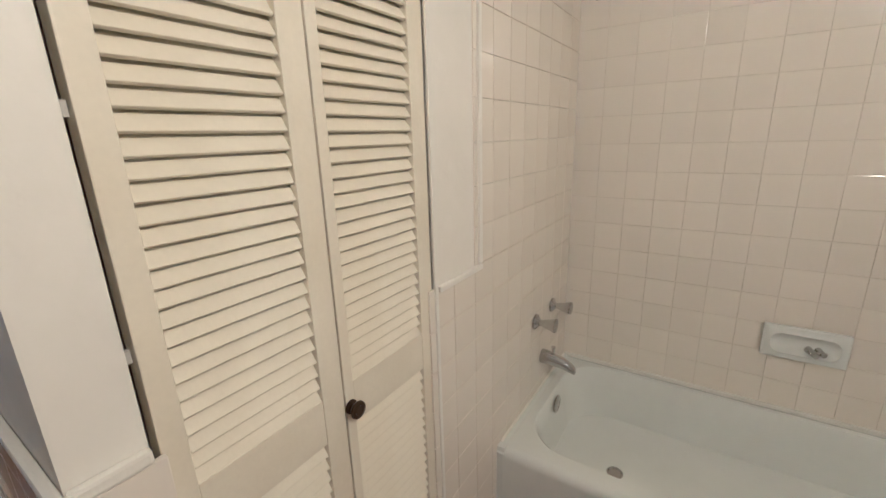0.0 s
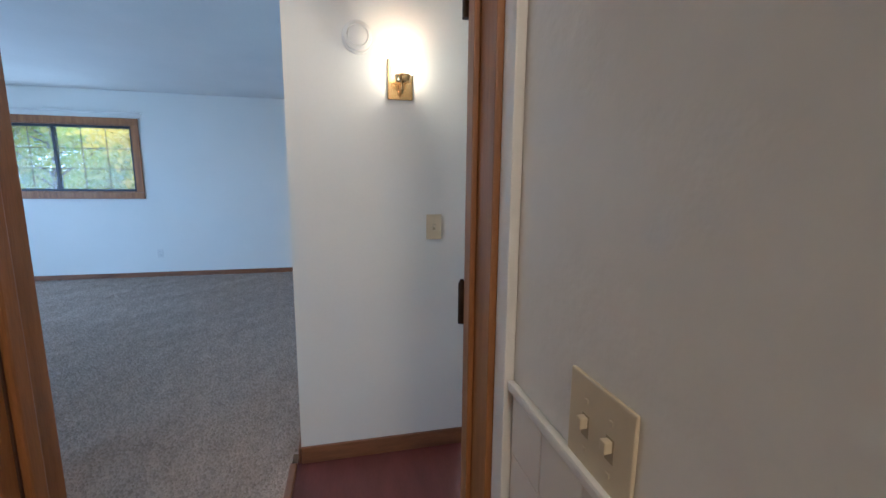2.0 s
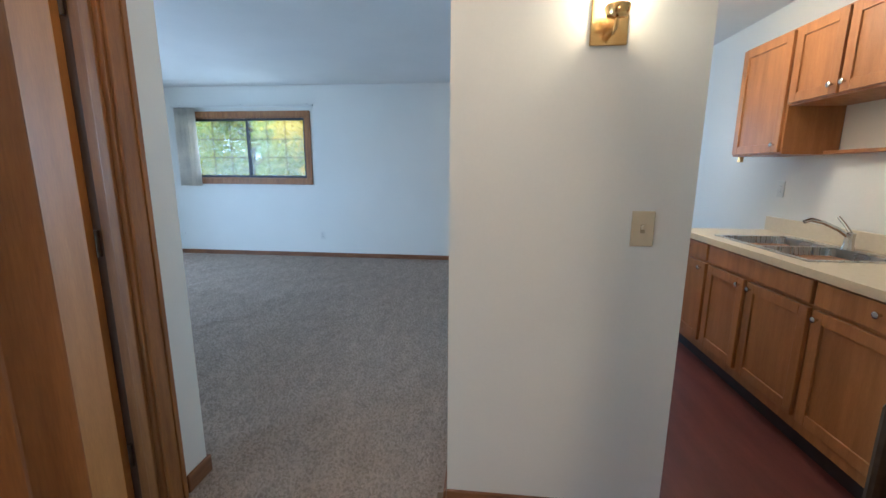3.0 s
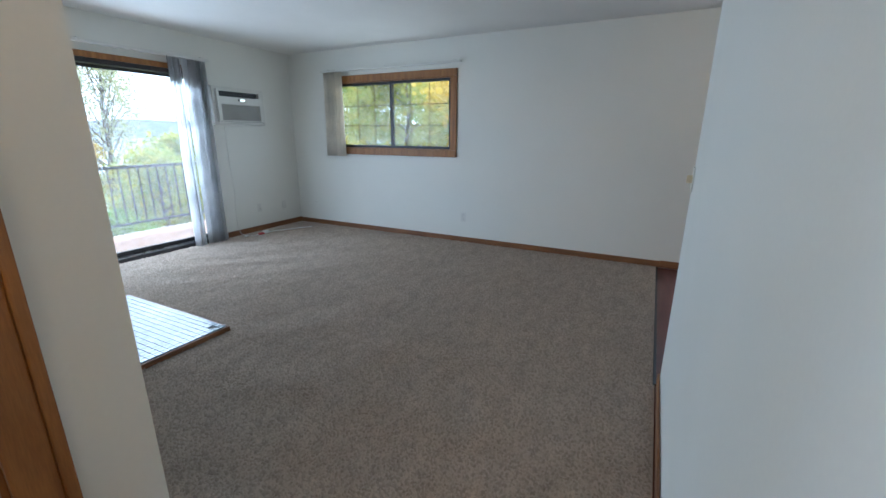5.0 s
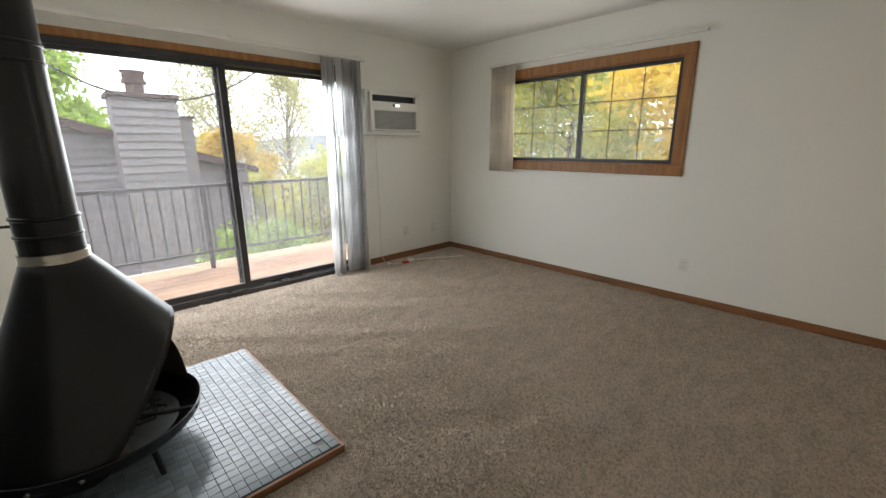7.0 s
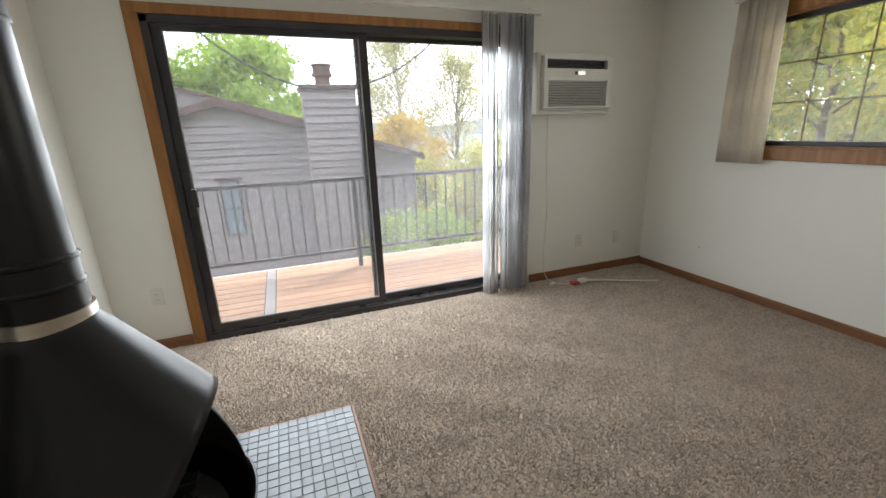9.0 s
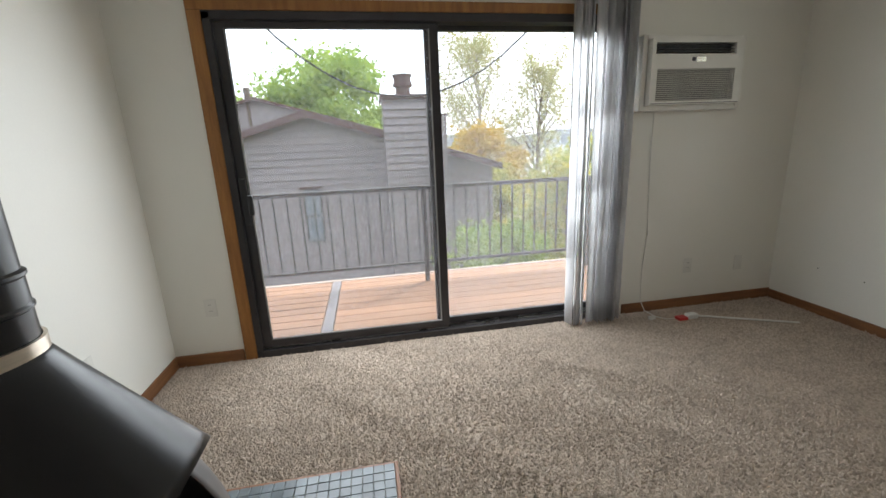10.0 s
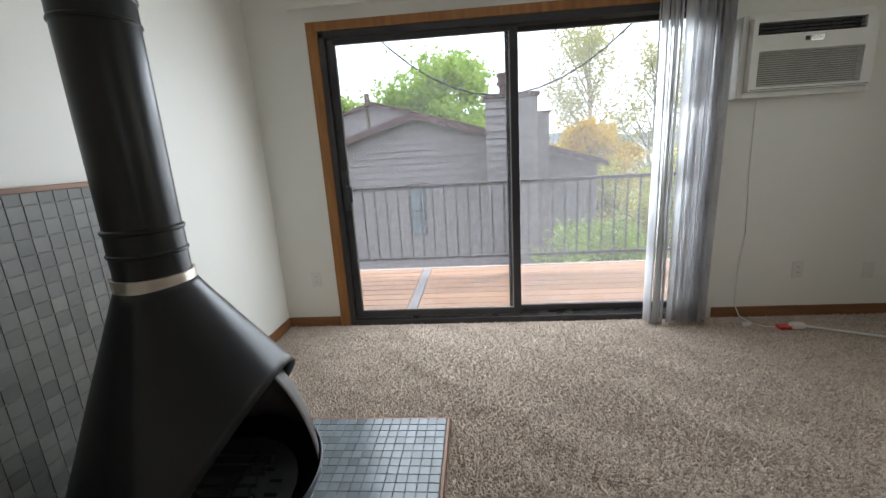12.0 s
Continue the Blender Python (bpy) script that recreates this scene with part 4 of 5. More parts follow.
# the air conditioner
ax0, ax1, az0, az1, ay = -6.188, -5.440, 1.461, 1.918, YS + 0.135
ac = thing("air_conditioner", ((ax0 + ax1) / 2, YS, az0), "white through-wall air conditioner with a dark vent slot", "air conditioner")
part("sleeve", boxes((ax0, ax1, YS + 0.001, YS + 0.085, az0, az1), bevel=0.006), WHITEPLASTIC, ac)
part("sleeve_lip", boxes((ax0, ax0 + 0.03, YS + 0.0855, YS + 0.097, az0, az1), (ax1 - 0.03, ax1, YS + 0.0855, YS + 0.097, az0, az1), (ax0 + 0.0305, ax1 - 0.0305, YS + 0.0855, YS + 0.097, az0, az0 + 0.024), (ax0 + 0.0305, ax1 - 0.0305, YS + 0.0855, YS + 0.097, az1 - 0.024, az1), bevel=0.003), WHITEPLASTIC, ac)
ix0, ix1, iz0, iz1 = ax0 + 0.040, ax1 - 0.040, az0 + 0.034, az1 - 0.030
gx0, gx1, gz0, gz1, vx0, vx1, vz0, vz1 = -6.092, -5.522, 1.518, 1.712, -6.085, -5.505, 1.800, 1.866
yb = YS + 0.0855
part("front_panel", boxes((ix0, ix1, yb, ay, iz0, gz0), (ix0, ix1, yb, ay, gz1, vz0), (ix0, ix1, yb, ay, vz1, iz1), (ix0, gx0, yb, ay, gz0, gz1), (gx1, ix1, yb, ay, gz0, gz1), (ix0, vx0, yb, ay, vz0, vz1), (vx1, ix1, yb, ay, vz0, vz1)), WHITEPLASTIC, ac)
part("vent", boxes((vx0, vx1, yb + 0.0005, yb + 0.006, vz0, vz1)), DARKPLASTIC, ac, "dark vent slot")
for k in range(3):
    part("vent_blade", boxes((vx0, vx1, yb + 0.012, ay - 0.012, vz0 + 0.012 + k * 0.019, vz0 + 0.0145 + k * 0.019)), DARKPLASTIC, ac)
for k in range(9):
    x = vx0 + (vx1 - vx0) * (k + 0.5) / 9
    part("vent_fin", boxes((x - 0.0012, x + 0.0012, yb + 0.007, yb + 0.012, vz0, vz1)), DARKPLASTIC, ac)
part("grille_back", boxes((gx0, gx1, yb + 0.0005, yb + 0.010, gz0, gz1)), DARKPLASTIC, ac, "dark grille backing")
for k in range(16):
    z = gz0 + 0.003 + k * 0.0121
    part("louvre", boxes((gx0, gx1, YS + 0.105, ay - 0.003, z, z + 0.0062)), PALEGREY, ac)
part("badge", boxes((-5.865, -5.795, ay + 0.0005, ay + 0.003, 1.752, 1.783), bevel=0.001), CHROME, ac, "small shiny badge")
part("display", boxes((-5.79, -5.765, ay + 0.0005, ay + 0.0025, 1.756, 1.779)), DARKPLASTIC, ac, "dark display window")
part("front_seam", boxes((ix0 + 0.01, ix1 - 0.01, ay + 0.0003, ay + 0.0022, iz0 + 0.006, iz0 + 0.0095)), DARKPLASTIC, ac, "dark seam")

cd = thing("power_cord", (-5.66, YS, 0), "white power cord hanging from the air conditioner to the floor", "cord")
part("cable", tube([(-5.60, YS + 0.03, 1.459), (-5.615, YS + 0.008, 1.2), (-5.625, YS + 0.007, 0.9), (-5.64, YS + 0.007, 0.6), (-5.62, YS + 0.007, 0.35), (-5.615, YS + 0.018, 0.1), (-5.63, YS + 0.06, 0.03), (-5.67, YS + 0.13, 0.008), (-5.72, YS + 0.19, 0.008), (-5.78, YS + 0.20, 0.010)], 0.0032), WHITEPLASTIC, cd, "", True)
part("plug", boxes((-5.645, -5.60, YS + 0.14, YS + 0.17, 0.0, 0.026), bevel=0.006), WHITEPLASTIC, cd)
part("red_tag", boxes((-5.845, -5.775, YS + 0.195, YS + 0.25, 0.008, 0.030), bevel=0.004), REDPLASTIC, cd, "red plastic tag")
part("leak_guard", boxes((-5.93, -5.85, YS + 0.20, YS + 0.245, 0.009, 0.046), bevel=0.008), WHITEPLASTIC, cd, "white plug body")
wd = thing("blind_wand", (-6.2, -5.07, 0), "thin white blind wand lying on the carpet", "wand")
part("stick", rods(((-5.95, -5.21, 0.016), (-6.50, -4.93, 0.016), 0.0065)), WHITEPLASTIC, wd)

# the hooded stove
SC = Vector((-2.895, -3.66, 0))
stove = thing("hooded_stove", (SC.x, SC.y, 0.045), "black steel cone fireplace with a flue pipe and brushed collar", "fireplace")


def hood_shell():
    bm, n, m = bmesh.new(), 64, 14
    grid = []
    for k in range(n):
        t = k * math.tau / n
        c = math.cos(t)
        lift = max(0.0, c + 0.03) / 1.03
        r = 0.394 - 0.054 * lift
        foot = Vector((SC.x - r * c, SC.y + r * math.sin(t), 0.172 + 0.463 * lift ** 0.95))
        head = Vector((SC.x - 0.098 * c, SC.y + 0.098 * math.sin(t), 0.945))
        grid.append([bm.verts.new(head.lerp(foot, j / m)) for j in range(m + 1)])
    for k in range(n):
        a, b = grid[k], grid[(k + 1) % n]
        for j in range(m):
            bm.faces.new((a[j], b[j], b[j + 1], a[j + 1]))
    bmesh.ops.recalc_face_normals(bm, faces=bm.faces)
    return bm


hood = part("hood", hood_shell(), BLACK, stove, "black enamelled cone hood", True)
sol = hood.modifiers.new("thick", "SOLIDIFY")
sol.thickness = 0.0022
for t in (100, 122, 144, 166, 188, 210):
    c, s = math.cos(radians(t)), math.sin(radians(t))
    part("rivet", turned(((0.009, -0.003), (0.009, 0.003), (0.006, 0.006), (0, 0.007)), (SC.x - 0.387 * c, SC.y + 0.387 * s, 0.205), "Y" if abs(s) > 0.6 else "X", 12), STEEL, hood)
part("pipe", turned(((0.098, 0.95), (0.098, 1.02), (0.1025, 1.024), (0.1025, 1.03), (0.0985, 1.034), (0.0985, 1.085), (0.103, 1.09), (0.103, 1.097), (0.096, 1.102), (0.096, 1.62), (0.1, 1.624), (0.1, 1.63), (0.0965, 1.634), (0.0965, 1.68), (0.1, 1.684), (0.1, 1.69), (0.096, 1.694), (0.096, CEIL - 0.002)), (SC.x, SC.y, 0), "Z", 48), BLACK, stove, "black flue pipe with ring joints", True)
part("collar", turned(((0.1, 0.925), (0.1065, 0.926), (0.1065, 0.962), (0.1, 0.963)), (SC.x, SC.y, 0), "Z", 48), COLLAR, stove, "brushed metal collar band", True)
part("ceiling_ring", turned(((0.098, -0.03), (0.15, -0.012), (0.155, -0.001), (0.1, -0.001)), (SC.x, SC.y, CEIL), "Z", 40), BLACK, stove, "", True)
part("damper_handle", tube([(SC.x + 0.06, SC.y - 0.075, 1.05), (SC.x + 0.115, SC.y - 0.14, 1.05), (SC.x + 0.15, SC.y - 0.18, 1.045), (SC.x + 0.165, SC.y - 0.2, 1.05)], 0.006), DARKPLASTIC, stove, "coiled damper handle", True)
bowl = part("bowl", turned(((0.0, 0.075), (0.17, 0.085), (0.29, 0.118), (0.362, 0.168), (0.386, 0.196), (0.394, 0.232), (0.396, 0.236), (0.390, 0.238), (0.386, 0.232), (0.374, 0.198), (0.350, 0.176), (0.28, 0.13), (0.15, 0.098), (0.0, 0.09)), (SC.x, SC.y, 0.0), "Z", 64), BLACK, stove, "black fire bowl", True)


def bowl_wing():
    """The firebox side above the bowl, bulging outwards within the hood, open towards the room."""
    bm, rings = bmesh.new(), []
    for k in range(57):
        t = radians(78 + (346 - 78) * k / 56)
        c, s = -math.cos(t), math.sin(t)
        lift = max(0.0, -c + 0.03) / 1.03
        rf, zf = 0.394 - 0.054 * lift, 0.172 + 0.463 * lift ** 0.95
        ring = []
        for r, z in ((0.380, 0.214), (0.376, 0.27), (0.368, 0.33), (0.355, 0.39), (0.336, 0.45), (0.312, 0.51), (0.28, 0.57), (0.24, 0.63)):
            if z > zf - 0.03:
                r = min(r, 0.084 + (rf - 0.098) * (0.945 - z) / (0.945 - zf))
            ring.append(bm.verts.new((SC.x + r * c, SC.y + r * s, z)))
        rings.append(ring)
    for a, b in zip(rings, rings[1:]):
        for j in range(7):
            bm.faces.new((a[j], b[j], b[j + 1], a[j + 1]))
    return bm


wing = part("side_wall", bowl_wing(), FIREBOX, bowl, "sooty curved firebox wall", True)
wing.modifiers.new("thick", "SOLIDIFY").thickness = 0.002
part("ash_bed", turned(((0.30, 0.165), (0.2, 0.172), (0, 0.175)), (SC.x, SC.y, 0), "Z", 32), TRAY, bowl, "worn shiny bowl floor", True)
for k, (dx, dy) in enumerate(((-0.22, -0.06), (-0.23, 0.0), (-0.17, -0.11), (-0.16, 0.06))):
    part("drain_slot", boxes((SC.x + dx - 0.022, SC.x + dx + 0.022, SC.y + dy - 0.006, SC.y + dy + 0.006, 0.1725, 0.1765), bevel=0.0015), DARKPLASTIC, bowl, "dark air slot")
part("front_bar", rods(((-2.90, -3.605, 0.222), (-3.235, -3.455, 0.222), 0.0095), sides=8), SOOT, stove, "heavy black grate bar")
part("wire_hook", tube([(-3.09, -3.62, 0.215), (-3.13, -3.59, 0.21), (-3.14, -3.57, 0.21), (-3.105, -3.55, 0.21)], 0.0035, 6), SOOT, stove, "bent black wire", True)
for k in range(7):
    y = SC.y - 0.15 + k * 0.05
    part("grate_bar", tube([(SC.x - 0.20, y, 0.25), (SC.x - 0.19, y, 0.21), (SC.x + 0.15, y, 0.20), (SC.x + 0.16, y, 0.24)], 0.006, 6), SOOT, stove)
part("grate_cross_bar", rods(((SC.x - 0.10, SC.y - 0.18, 0.193), (SC.x - 0.10, SC.y + 0.18, 0.193), 0.007), ((SC.x + 0.08, SC.y - 0.18, 0.193), (SC.x + 0.08, SC.y + 0.18, 0.193), 0.007)), SOOT, stove)
for a in (62, 180, 298):
    c, s = -math.cos(radians(a)), math.sin(radians(a))
    part("leg", rods(((SC.x + 0.325 * c, SC.y + 0.325 * s, 0.15), (SC.x + 0.358 * c, SC.y + 0.358 * s, 0.046), 0.013, 0.012)), BLACK, stove)

# hearth and tiled wall panel
HX0, HX1, HY0, HY1 = -3.672, XE - 0.006, -4.242, -3.003
hearth = thing("hearth", ((HX0 + HX1) / 2, (HY0 + HY1) / 2, 0), "blue-grey tiled hearth slab with an oak edge", "hearth")
part("slab", boxes((HX0, HX1, HY0, HY1, 0.0, 0.034)), GREYGROUT, hearth)
part("edging", boxes((HX0 - 0.016, HX0 - 0.001, HY0 - 0.016, HY1 + 0.016, 0, 0.036), (HX0 - 0.001, HX1, HY1 + 0.001, HY1 + 0.016, 0, 0.036), (HX0 - 0.001, HX1, HY0 - 0.016, HY0 - 0.001, 0, 0.036), bevel=0.003), OAKX, hearth, "thin oak edging")
PY0, PY1, PZ1 = -4.305, -2.925, 1.205
wallpanel = thing("tiled_panel", (XE, (PY0 + PY1) / 2, 0), "grey-green tiled fire panel behind the stove, oak cap", "wall panel")
part("board", boxes((XE - 0.022, XE - 0.001, PY0, PY1, 0.0, PZ1)), PANELGROUT, wallpanel)
part("cap", boxes((XE - 0.034, XE - 0.0005, PY0 - 0.012, PY1 + 0.012, PZ1 + 0.001, PZ1 + 0.02), bevel=0.003), OAKX, wallpanel, "oak cap strip")

# black tool stand on the hearth
TX, TYC, TZ = -2.575, -3.165, 0.0425
tools = thing("fireplace_tools", (TX, TYC, TZ), "black iron fireplace tool stand with brush and shovel", "fire tools")
part("pole", rods(((TX, TYC, TZ + 0.055), (TX, TYC, 0.37), 0.008), ((TX, TYC, 0.37), (TX, TYC, 0.395), 0.014, 0.006)), BLACK, tools, "", True)
part("hub", turned(((0.0, 0.0), (0.022, 0.004), (0.024, 0.02), (0.012, 0.03), (0.0, 0.032)), (TX, TYC, TZ + 0.035), "Z", 16), BLACK, tools, "", True)
for a in (205, 138, 25, 318):
    c, k = math.cos(radians(a)), math.sin(radians(a))
    foot = part("foot", tube([(TX, TYC, TZ + 0.055), (TX + 0.04 * c, TYC + 0.04 * k, TZ + 0.05), (TX + 0.075 * c, TYC + 0.075 * k, TZ + 0.02), (TX + 0.10 * c, TYC + 0.10 * k, TZ + 0.007)], 0.006, 8), BLACK, tools, "", True)
    part("foot_tip", rods(((TX + 0.098 * c, TYC + 0.098 * k, TZ + 0.006), (TX + 0.122 * c, TYC + 0.122 * k, TZ + 0.006), 0.0055, 0.004)), COLLAR, foot, "pale metal foot tip")
part("hook_bar", rods(((TX - 0.07, TYC, 0.335), (TX + 0.07, TYC, 0.335), 0.005)), BLACK, tools)
brush = part("brush", rods(((TX - 0.06, TYC, 0.23), (TX - 0.06, TYC, 0.331), 0.006)), BLACK, tools, "", True)
part("bristles", boxes((TX - 0.082, TX - 0.038, TYC - 0.03, TYC + 0.03, 0.115, 0.235), bevel=0.008), SOOT, brush, "dense black bristle block")
shovel = part("shovel", rods(((TX + 0.06, TYC, 0.22), (TX + 0.06, TYC, 0.331), 0.006)), BLACK, tools, "", True)
part("blade", boxes((TX + 0.045, TX + 0.052, TYC - 0.05, TYC + 0.05, 0.10, 0.225), (TX + 0.052, TX + 0.075, TYC - 0.05, TYC - 0.044, 0.10, 0.225), (TX + 0.052, TX + 0.075, TYC + 0.044, TYC + 0.05, 0.10, 0.225)), BLACK, shovel, "shallow steel blade")

# ---- outside ----
ZD, GROUND = -0.07, -3.4
deck = thing("balcony_deck", (-4.4, -6.3, ZD), "balcony deck of warm brown boards", "balcony")
for k in range(11):
    y = YS - 0.165 - k * 0.142
    for a, b in ((-8.2, -3.30), (-3.20, -0.5)):
        gap = 0.012 if a > -4 else 0.006
        part("board", boxes((a, b, y - 0.142 + gap, y, ZD - 0.03, ZD), bevel=0.003), DECK, deck)
part("divider_board", boxes((-3.292, -3.208, YS - 1.72, YS - 0.165, ZD - 0.03, ZD + 0.003), bevel=0.003), GREYBOARD, deck, "weathered grey board")
part("joist", boxes((-8.2, -0.5, YS - 1.70, YS - 1.66, ZD - 0.25, ZD - 0.031), (-8.2, -0.5, YS - 0.25, YS - 0.17, ZD - 0.25, ZD - 0.031)), GREYBOARD, deck)
part("edge_board", boxes((-8.2, -0.5, -7.18, -7.13, ZD - 0.2, ZD + 0.006)), PALEBOARD, deck, "pale edge board")
rl = thing("balcony_railing", (-4.4, -6.9, ZD), "dark metal balcony railing with thin balusters", "railing")
YR = -6.88
part("top_rail", boxes((-8.2, -0.5, YR - 0.022, YR + 0.022, 0.885, 0.925), bevel=0.004), RAILMETAL, rl)
part("bottom_rail", boxes((-8.2, -0.5, YR - 0.014, YR + 0.014, 0.115, 0.145), bevel=0.003), RAILMETAL, rl)
for x in (-0.6, -2.4, -4.2, -6.0, -7.8):
    part("post", boxes((x - 0.022, x + 0.022, YR - 0.022, YR + 0.022, ZD, 0.885)), RAILMETAL, rl)
bal = shared("baluster", boxes((-0.007, 0.007, -0.007, 0.007, 0.145, 0.885)), RAILMETAL)
x = -0.65
while x > -8.15:
    if min(abs(x - p) for p in (-0.6, -2.4, -4.2, -6.0, -7.8)) > 0.04:
        piece("baluster", bal, (x, YR, 0), rl)
    x -= 0.1245

# unseen roof, overhangs sized to block sun from panes and carpet
strip("roof", ((XW - 1.35, 1.6, YS - 1.8, YS - 0.21, CEIL + 0.14, CEIL + 0.26), (XW - 1.35, XW - 0.21, YS - 0.21, YT + 0.6, CEIL + 0.14, CEIL + 0.26), (XW - 0.21, 1.6, YS - 0.21, YT + 0.6, CEIL + 0.14, CEIL + 0.26)), SHINGLE, "unseen roof slab overhanging to keep sun off the windows", "roof", 0.0)
strip("wall_balcony_side", ((XE + 0.10, 1.4, YS - 0.14, YS - 0.121, -0.3, 0.94),), SIDING, "grey boarded outside wall", "wall", 0.0)

# the neighbouring house: boarded gable, wing, chimney
YN = -13.5
house = thing("neighbour_house", (-2.4, YN, GROUND), "grey clapboard house with dark red roof edges and chimney", "house")


def boarded(parent, outline, y, z0, z1, pitch=0.168, name="siding_board"):
    """Lapped boards clipped to an outline: outline(z) gives (x0, x1)."""
    k = 0
    z = z0
    while z < z1:
        za, zb = z, min(z + pitch, z1)
        a0, b0 = outline(za)
        a1, b1 = outline(zb)
        if b0 - a0 > 0.05:
            bm = bmesh.new()
            vs = [bm.verts.new(p) for p in ((a0, y + 0.043, za), (b0, y + 0.043, za), (max(b1, a1 + 0.01), y + 0.004, zb), (a1, y + 0.004, zb), (a0, y, za), (b0, y, za), (max(b1, a1 + 0.01), y, zb), (a1, y, zb))]
            for f in ((0, 1, 2, 3), (4, 7, 6, 5), (0, 4, 5, 1), (1, 5, 6, 2), (2, 6, 7, 3), (3, 7, 4, 0)):
                bm.faces.new([vs[i] for i in f])
            bmesh.ops.recalc_face_normals(bm, faces=bm.faces)
            part(name, bm, SIDING, parent)
        z = zb


AX, AZ, SL = -2.35, 2.18, 0.30
gable_wall = part("wall", loft([[(-6.95, y, GROUND), (3.2, y, GROUND), (3.2, y, AZ - SL * 5.4), (AX, y, AZ - 0.02), (-6.95, y, AZ - SL * 4.6)] for y in (YN - 7, YN - 0.01)], True), SIDING, house)
boarded(gable_wall, lambda z: (AX - (AZ - max(z, AZ - 4.6 * SL)) / SL if z > AZ - 4.6 * SL else -6.95, AX + (AZ - max(z, AZ - 5.4 * SL)) / SL if z > AZ - 5.4 * SL else 3.1), YN, GROUND, AZ - 0.02)


def slope(x0, z0, x1, z1, y0, y1, t, material, name, parent):
    bm = bmesh.new()
    vs = [bm.verts.new(p) for p in ((x0, y0, z0), (x1, y0, z1), (x1, y1, z1), (x0, y1, z0), (x0, y0, z0 + t), (x1, y0, z1 + t), (x1, y1, z1 + t), (x0, y1, z0 + t))]
    for f in ((0, 3, 2, 1), (4, 5, 6, 7), (0, 1, 5, 4), (1, 2, 6, 5), (2, 3, 7, 6), (3, 0, 4, 7)):
        bm.faces.new([vs[i] for i in f])
    return part(name, bm, material, parent)


slope(AX, AZ, -7.15, AZ - SL * 4.8, YN - 7, YN + 0.28, 0.06, SHINGLE, "roof", house)
slope(3.4, AZ - SL * 5.75, AX, AZ, YN - 7, YN + 0.28, 0.06, SHINGLE, "roof", house)
slope(AX, AZ - 0.10, -7.15, AZ - SL * 4.8 - 0.10, YN + 0.25, YN + 0.29, 0.17, ROOFTRIM, "fascia", house)
slope(3.4, AZ - SL * 5.75 - 0.10, AX, AZ - 0.10, YN + 0.25, YN + 0.29, 0.17, ROOFTRIM, "fascia", house)
nw = part("window", boxes((-2.50, -2.06, YN + 0.005, YN + 0.085, -0.95, 0.40), bevel=0.01), RAILMETAL, house, "narrow dark-framed window")
part("pane", boxes((-2.45, -2.11, YN + 0.086, YN + 0.09, -0.25, 0.35)), PANEGLASS, nw)
part("pane", boxes((-2.45, -2.11, YN + 0.086, YN + 0.09, -0.90, -0.30)), PANEGLASS, nw)
part("window_head", boxes((-2.58, -1.98, YN + 0.005, YN + 0.1, 0.40, 0.46)), ROOFTRIM, nw)
ch = part("chimney", boxes((-5.30, -4.15, -13.5, -12.62, GROUND, 2.36)), SIDING, house, "boarded chimney chase")
boarded(ch, lambda z: (-5.32, -4.13), -12.62, GROUND, 2.36)
part("cap", boxes((-5.37, -4.09, -13.55, -12.55, 2.36, 2.46), bevel=0.02), ROOFTRIM, ch, "dark chimney cap")
part("flue", turned(((0.17, 2.46), (0.17, 2.66), (0.23, 2.67), (0.23, 2.74), (0.2, 2.75), (0.2, 2.88), (0.23, 2.89), (0.23, 2.93), (0, 2.95)), (-4.65, -13.0, 0), "Z", 20), ROOFTRIM, ch, "rusty metal flue")
ch2 = part("chimney_step", boxes((-5.62, -5.33, -13.7, -12.8, GROUND, 1.98)), SIDING, house)
part("cap", boxes((-5.66, -5.33, -13.75, -12.75, 1.98, 2.03)), ROOFTRIM, ch2)
house2 = thing("rear_house", (-1.5, -22, GROUND), "grey house with a dark gable behind the neighbour", "house")
part("wall", loft([[(-6, y, GROUND), (7, y, GROUND), (7, y, 1.55), (0.58, y, 3.40), (-6, y, 1.55)] for y in (-27, -21.5)], True), SIDING, house2)
slope(0.58, 3.40, -6.3, 1.45, -27, -21.2, 0.12, ROOFTRIM, "roof", house2)
slope(7.3, 1.45, 0.58, 3.40, -27, -21.2, 0.12, ROOFTRIM, "roof", house2)
part("vent_pipe", rods(((0.85, -21.6, 2.4), (0.85, -21.6, 3.9), 0.13)), BARK, house2, "rusty vent pipe")

cable = thing("overhead_cable", (-4.2, -9.0, 2.0), "thin dark overhead cable sagging between poles", "cable")
pts = []
for k in range(41):
    x = 2.0 - k * 0.31
    pts.append((x, -9.0, 2.0 + 0.305 * (x + 4.3) ** 2 * (0.92 if x > -4.3 else 0.85)))
part("wire", tube([p for p in pts if p[2] < 6.0], 0.014, 6), DARKPLASTIC, cable)


def numpy_mesh(name, verts, faces, material, parent, label=""):
    me = bpy.data.meshes.new(name)
    me.from_pydata(verts.tolist(), [], faces.tolist())
    me.materials.append(material)
    ob = new(name, me)
    ob.parent = parent
    if label:
        ob["label"] = label
    return ob


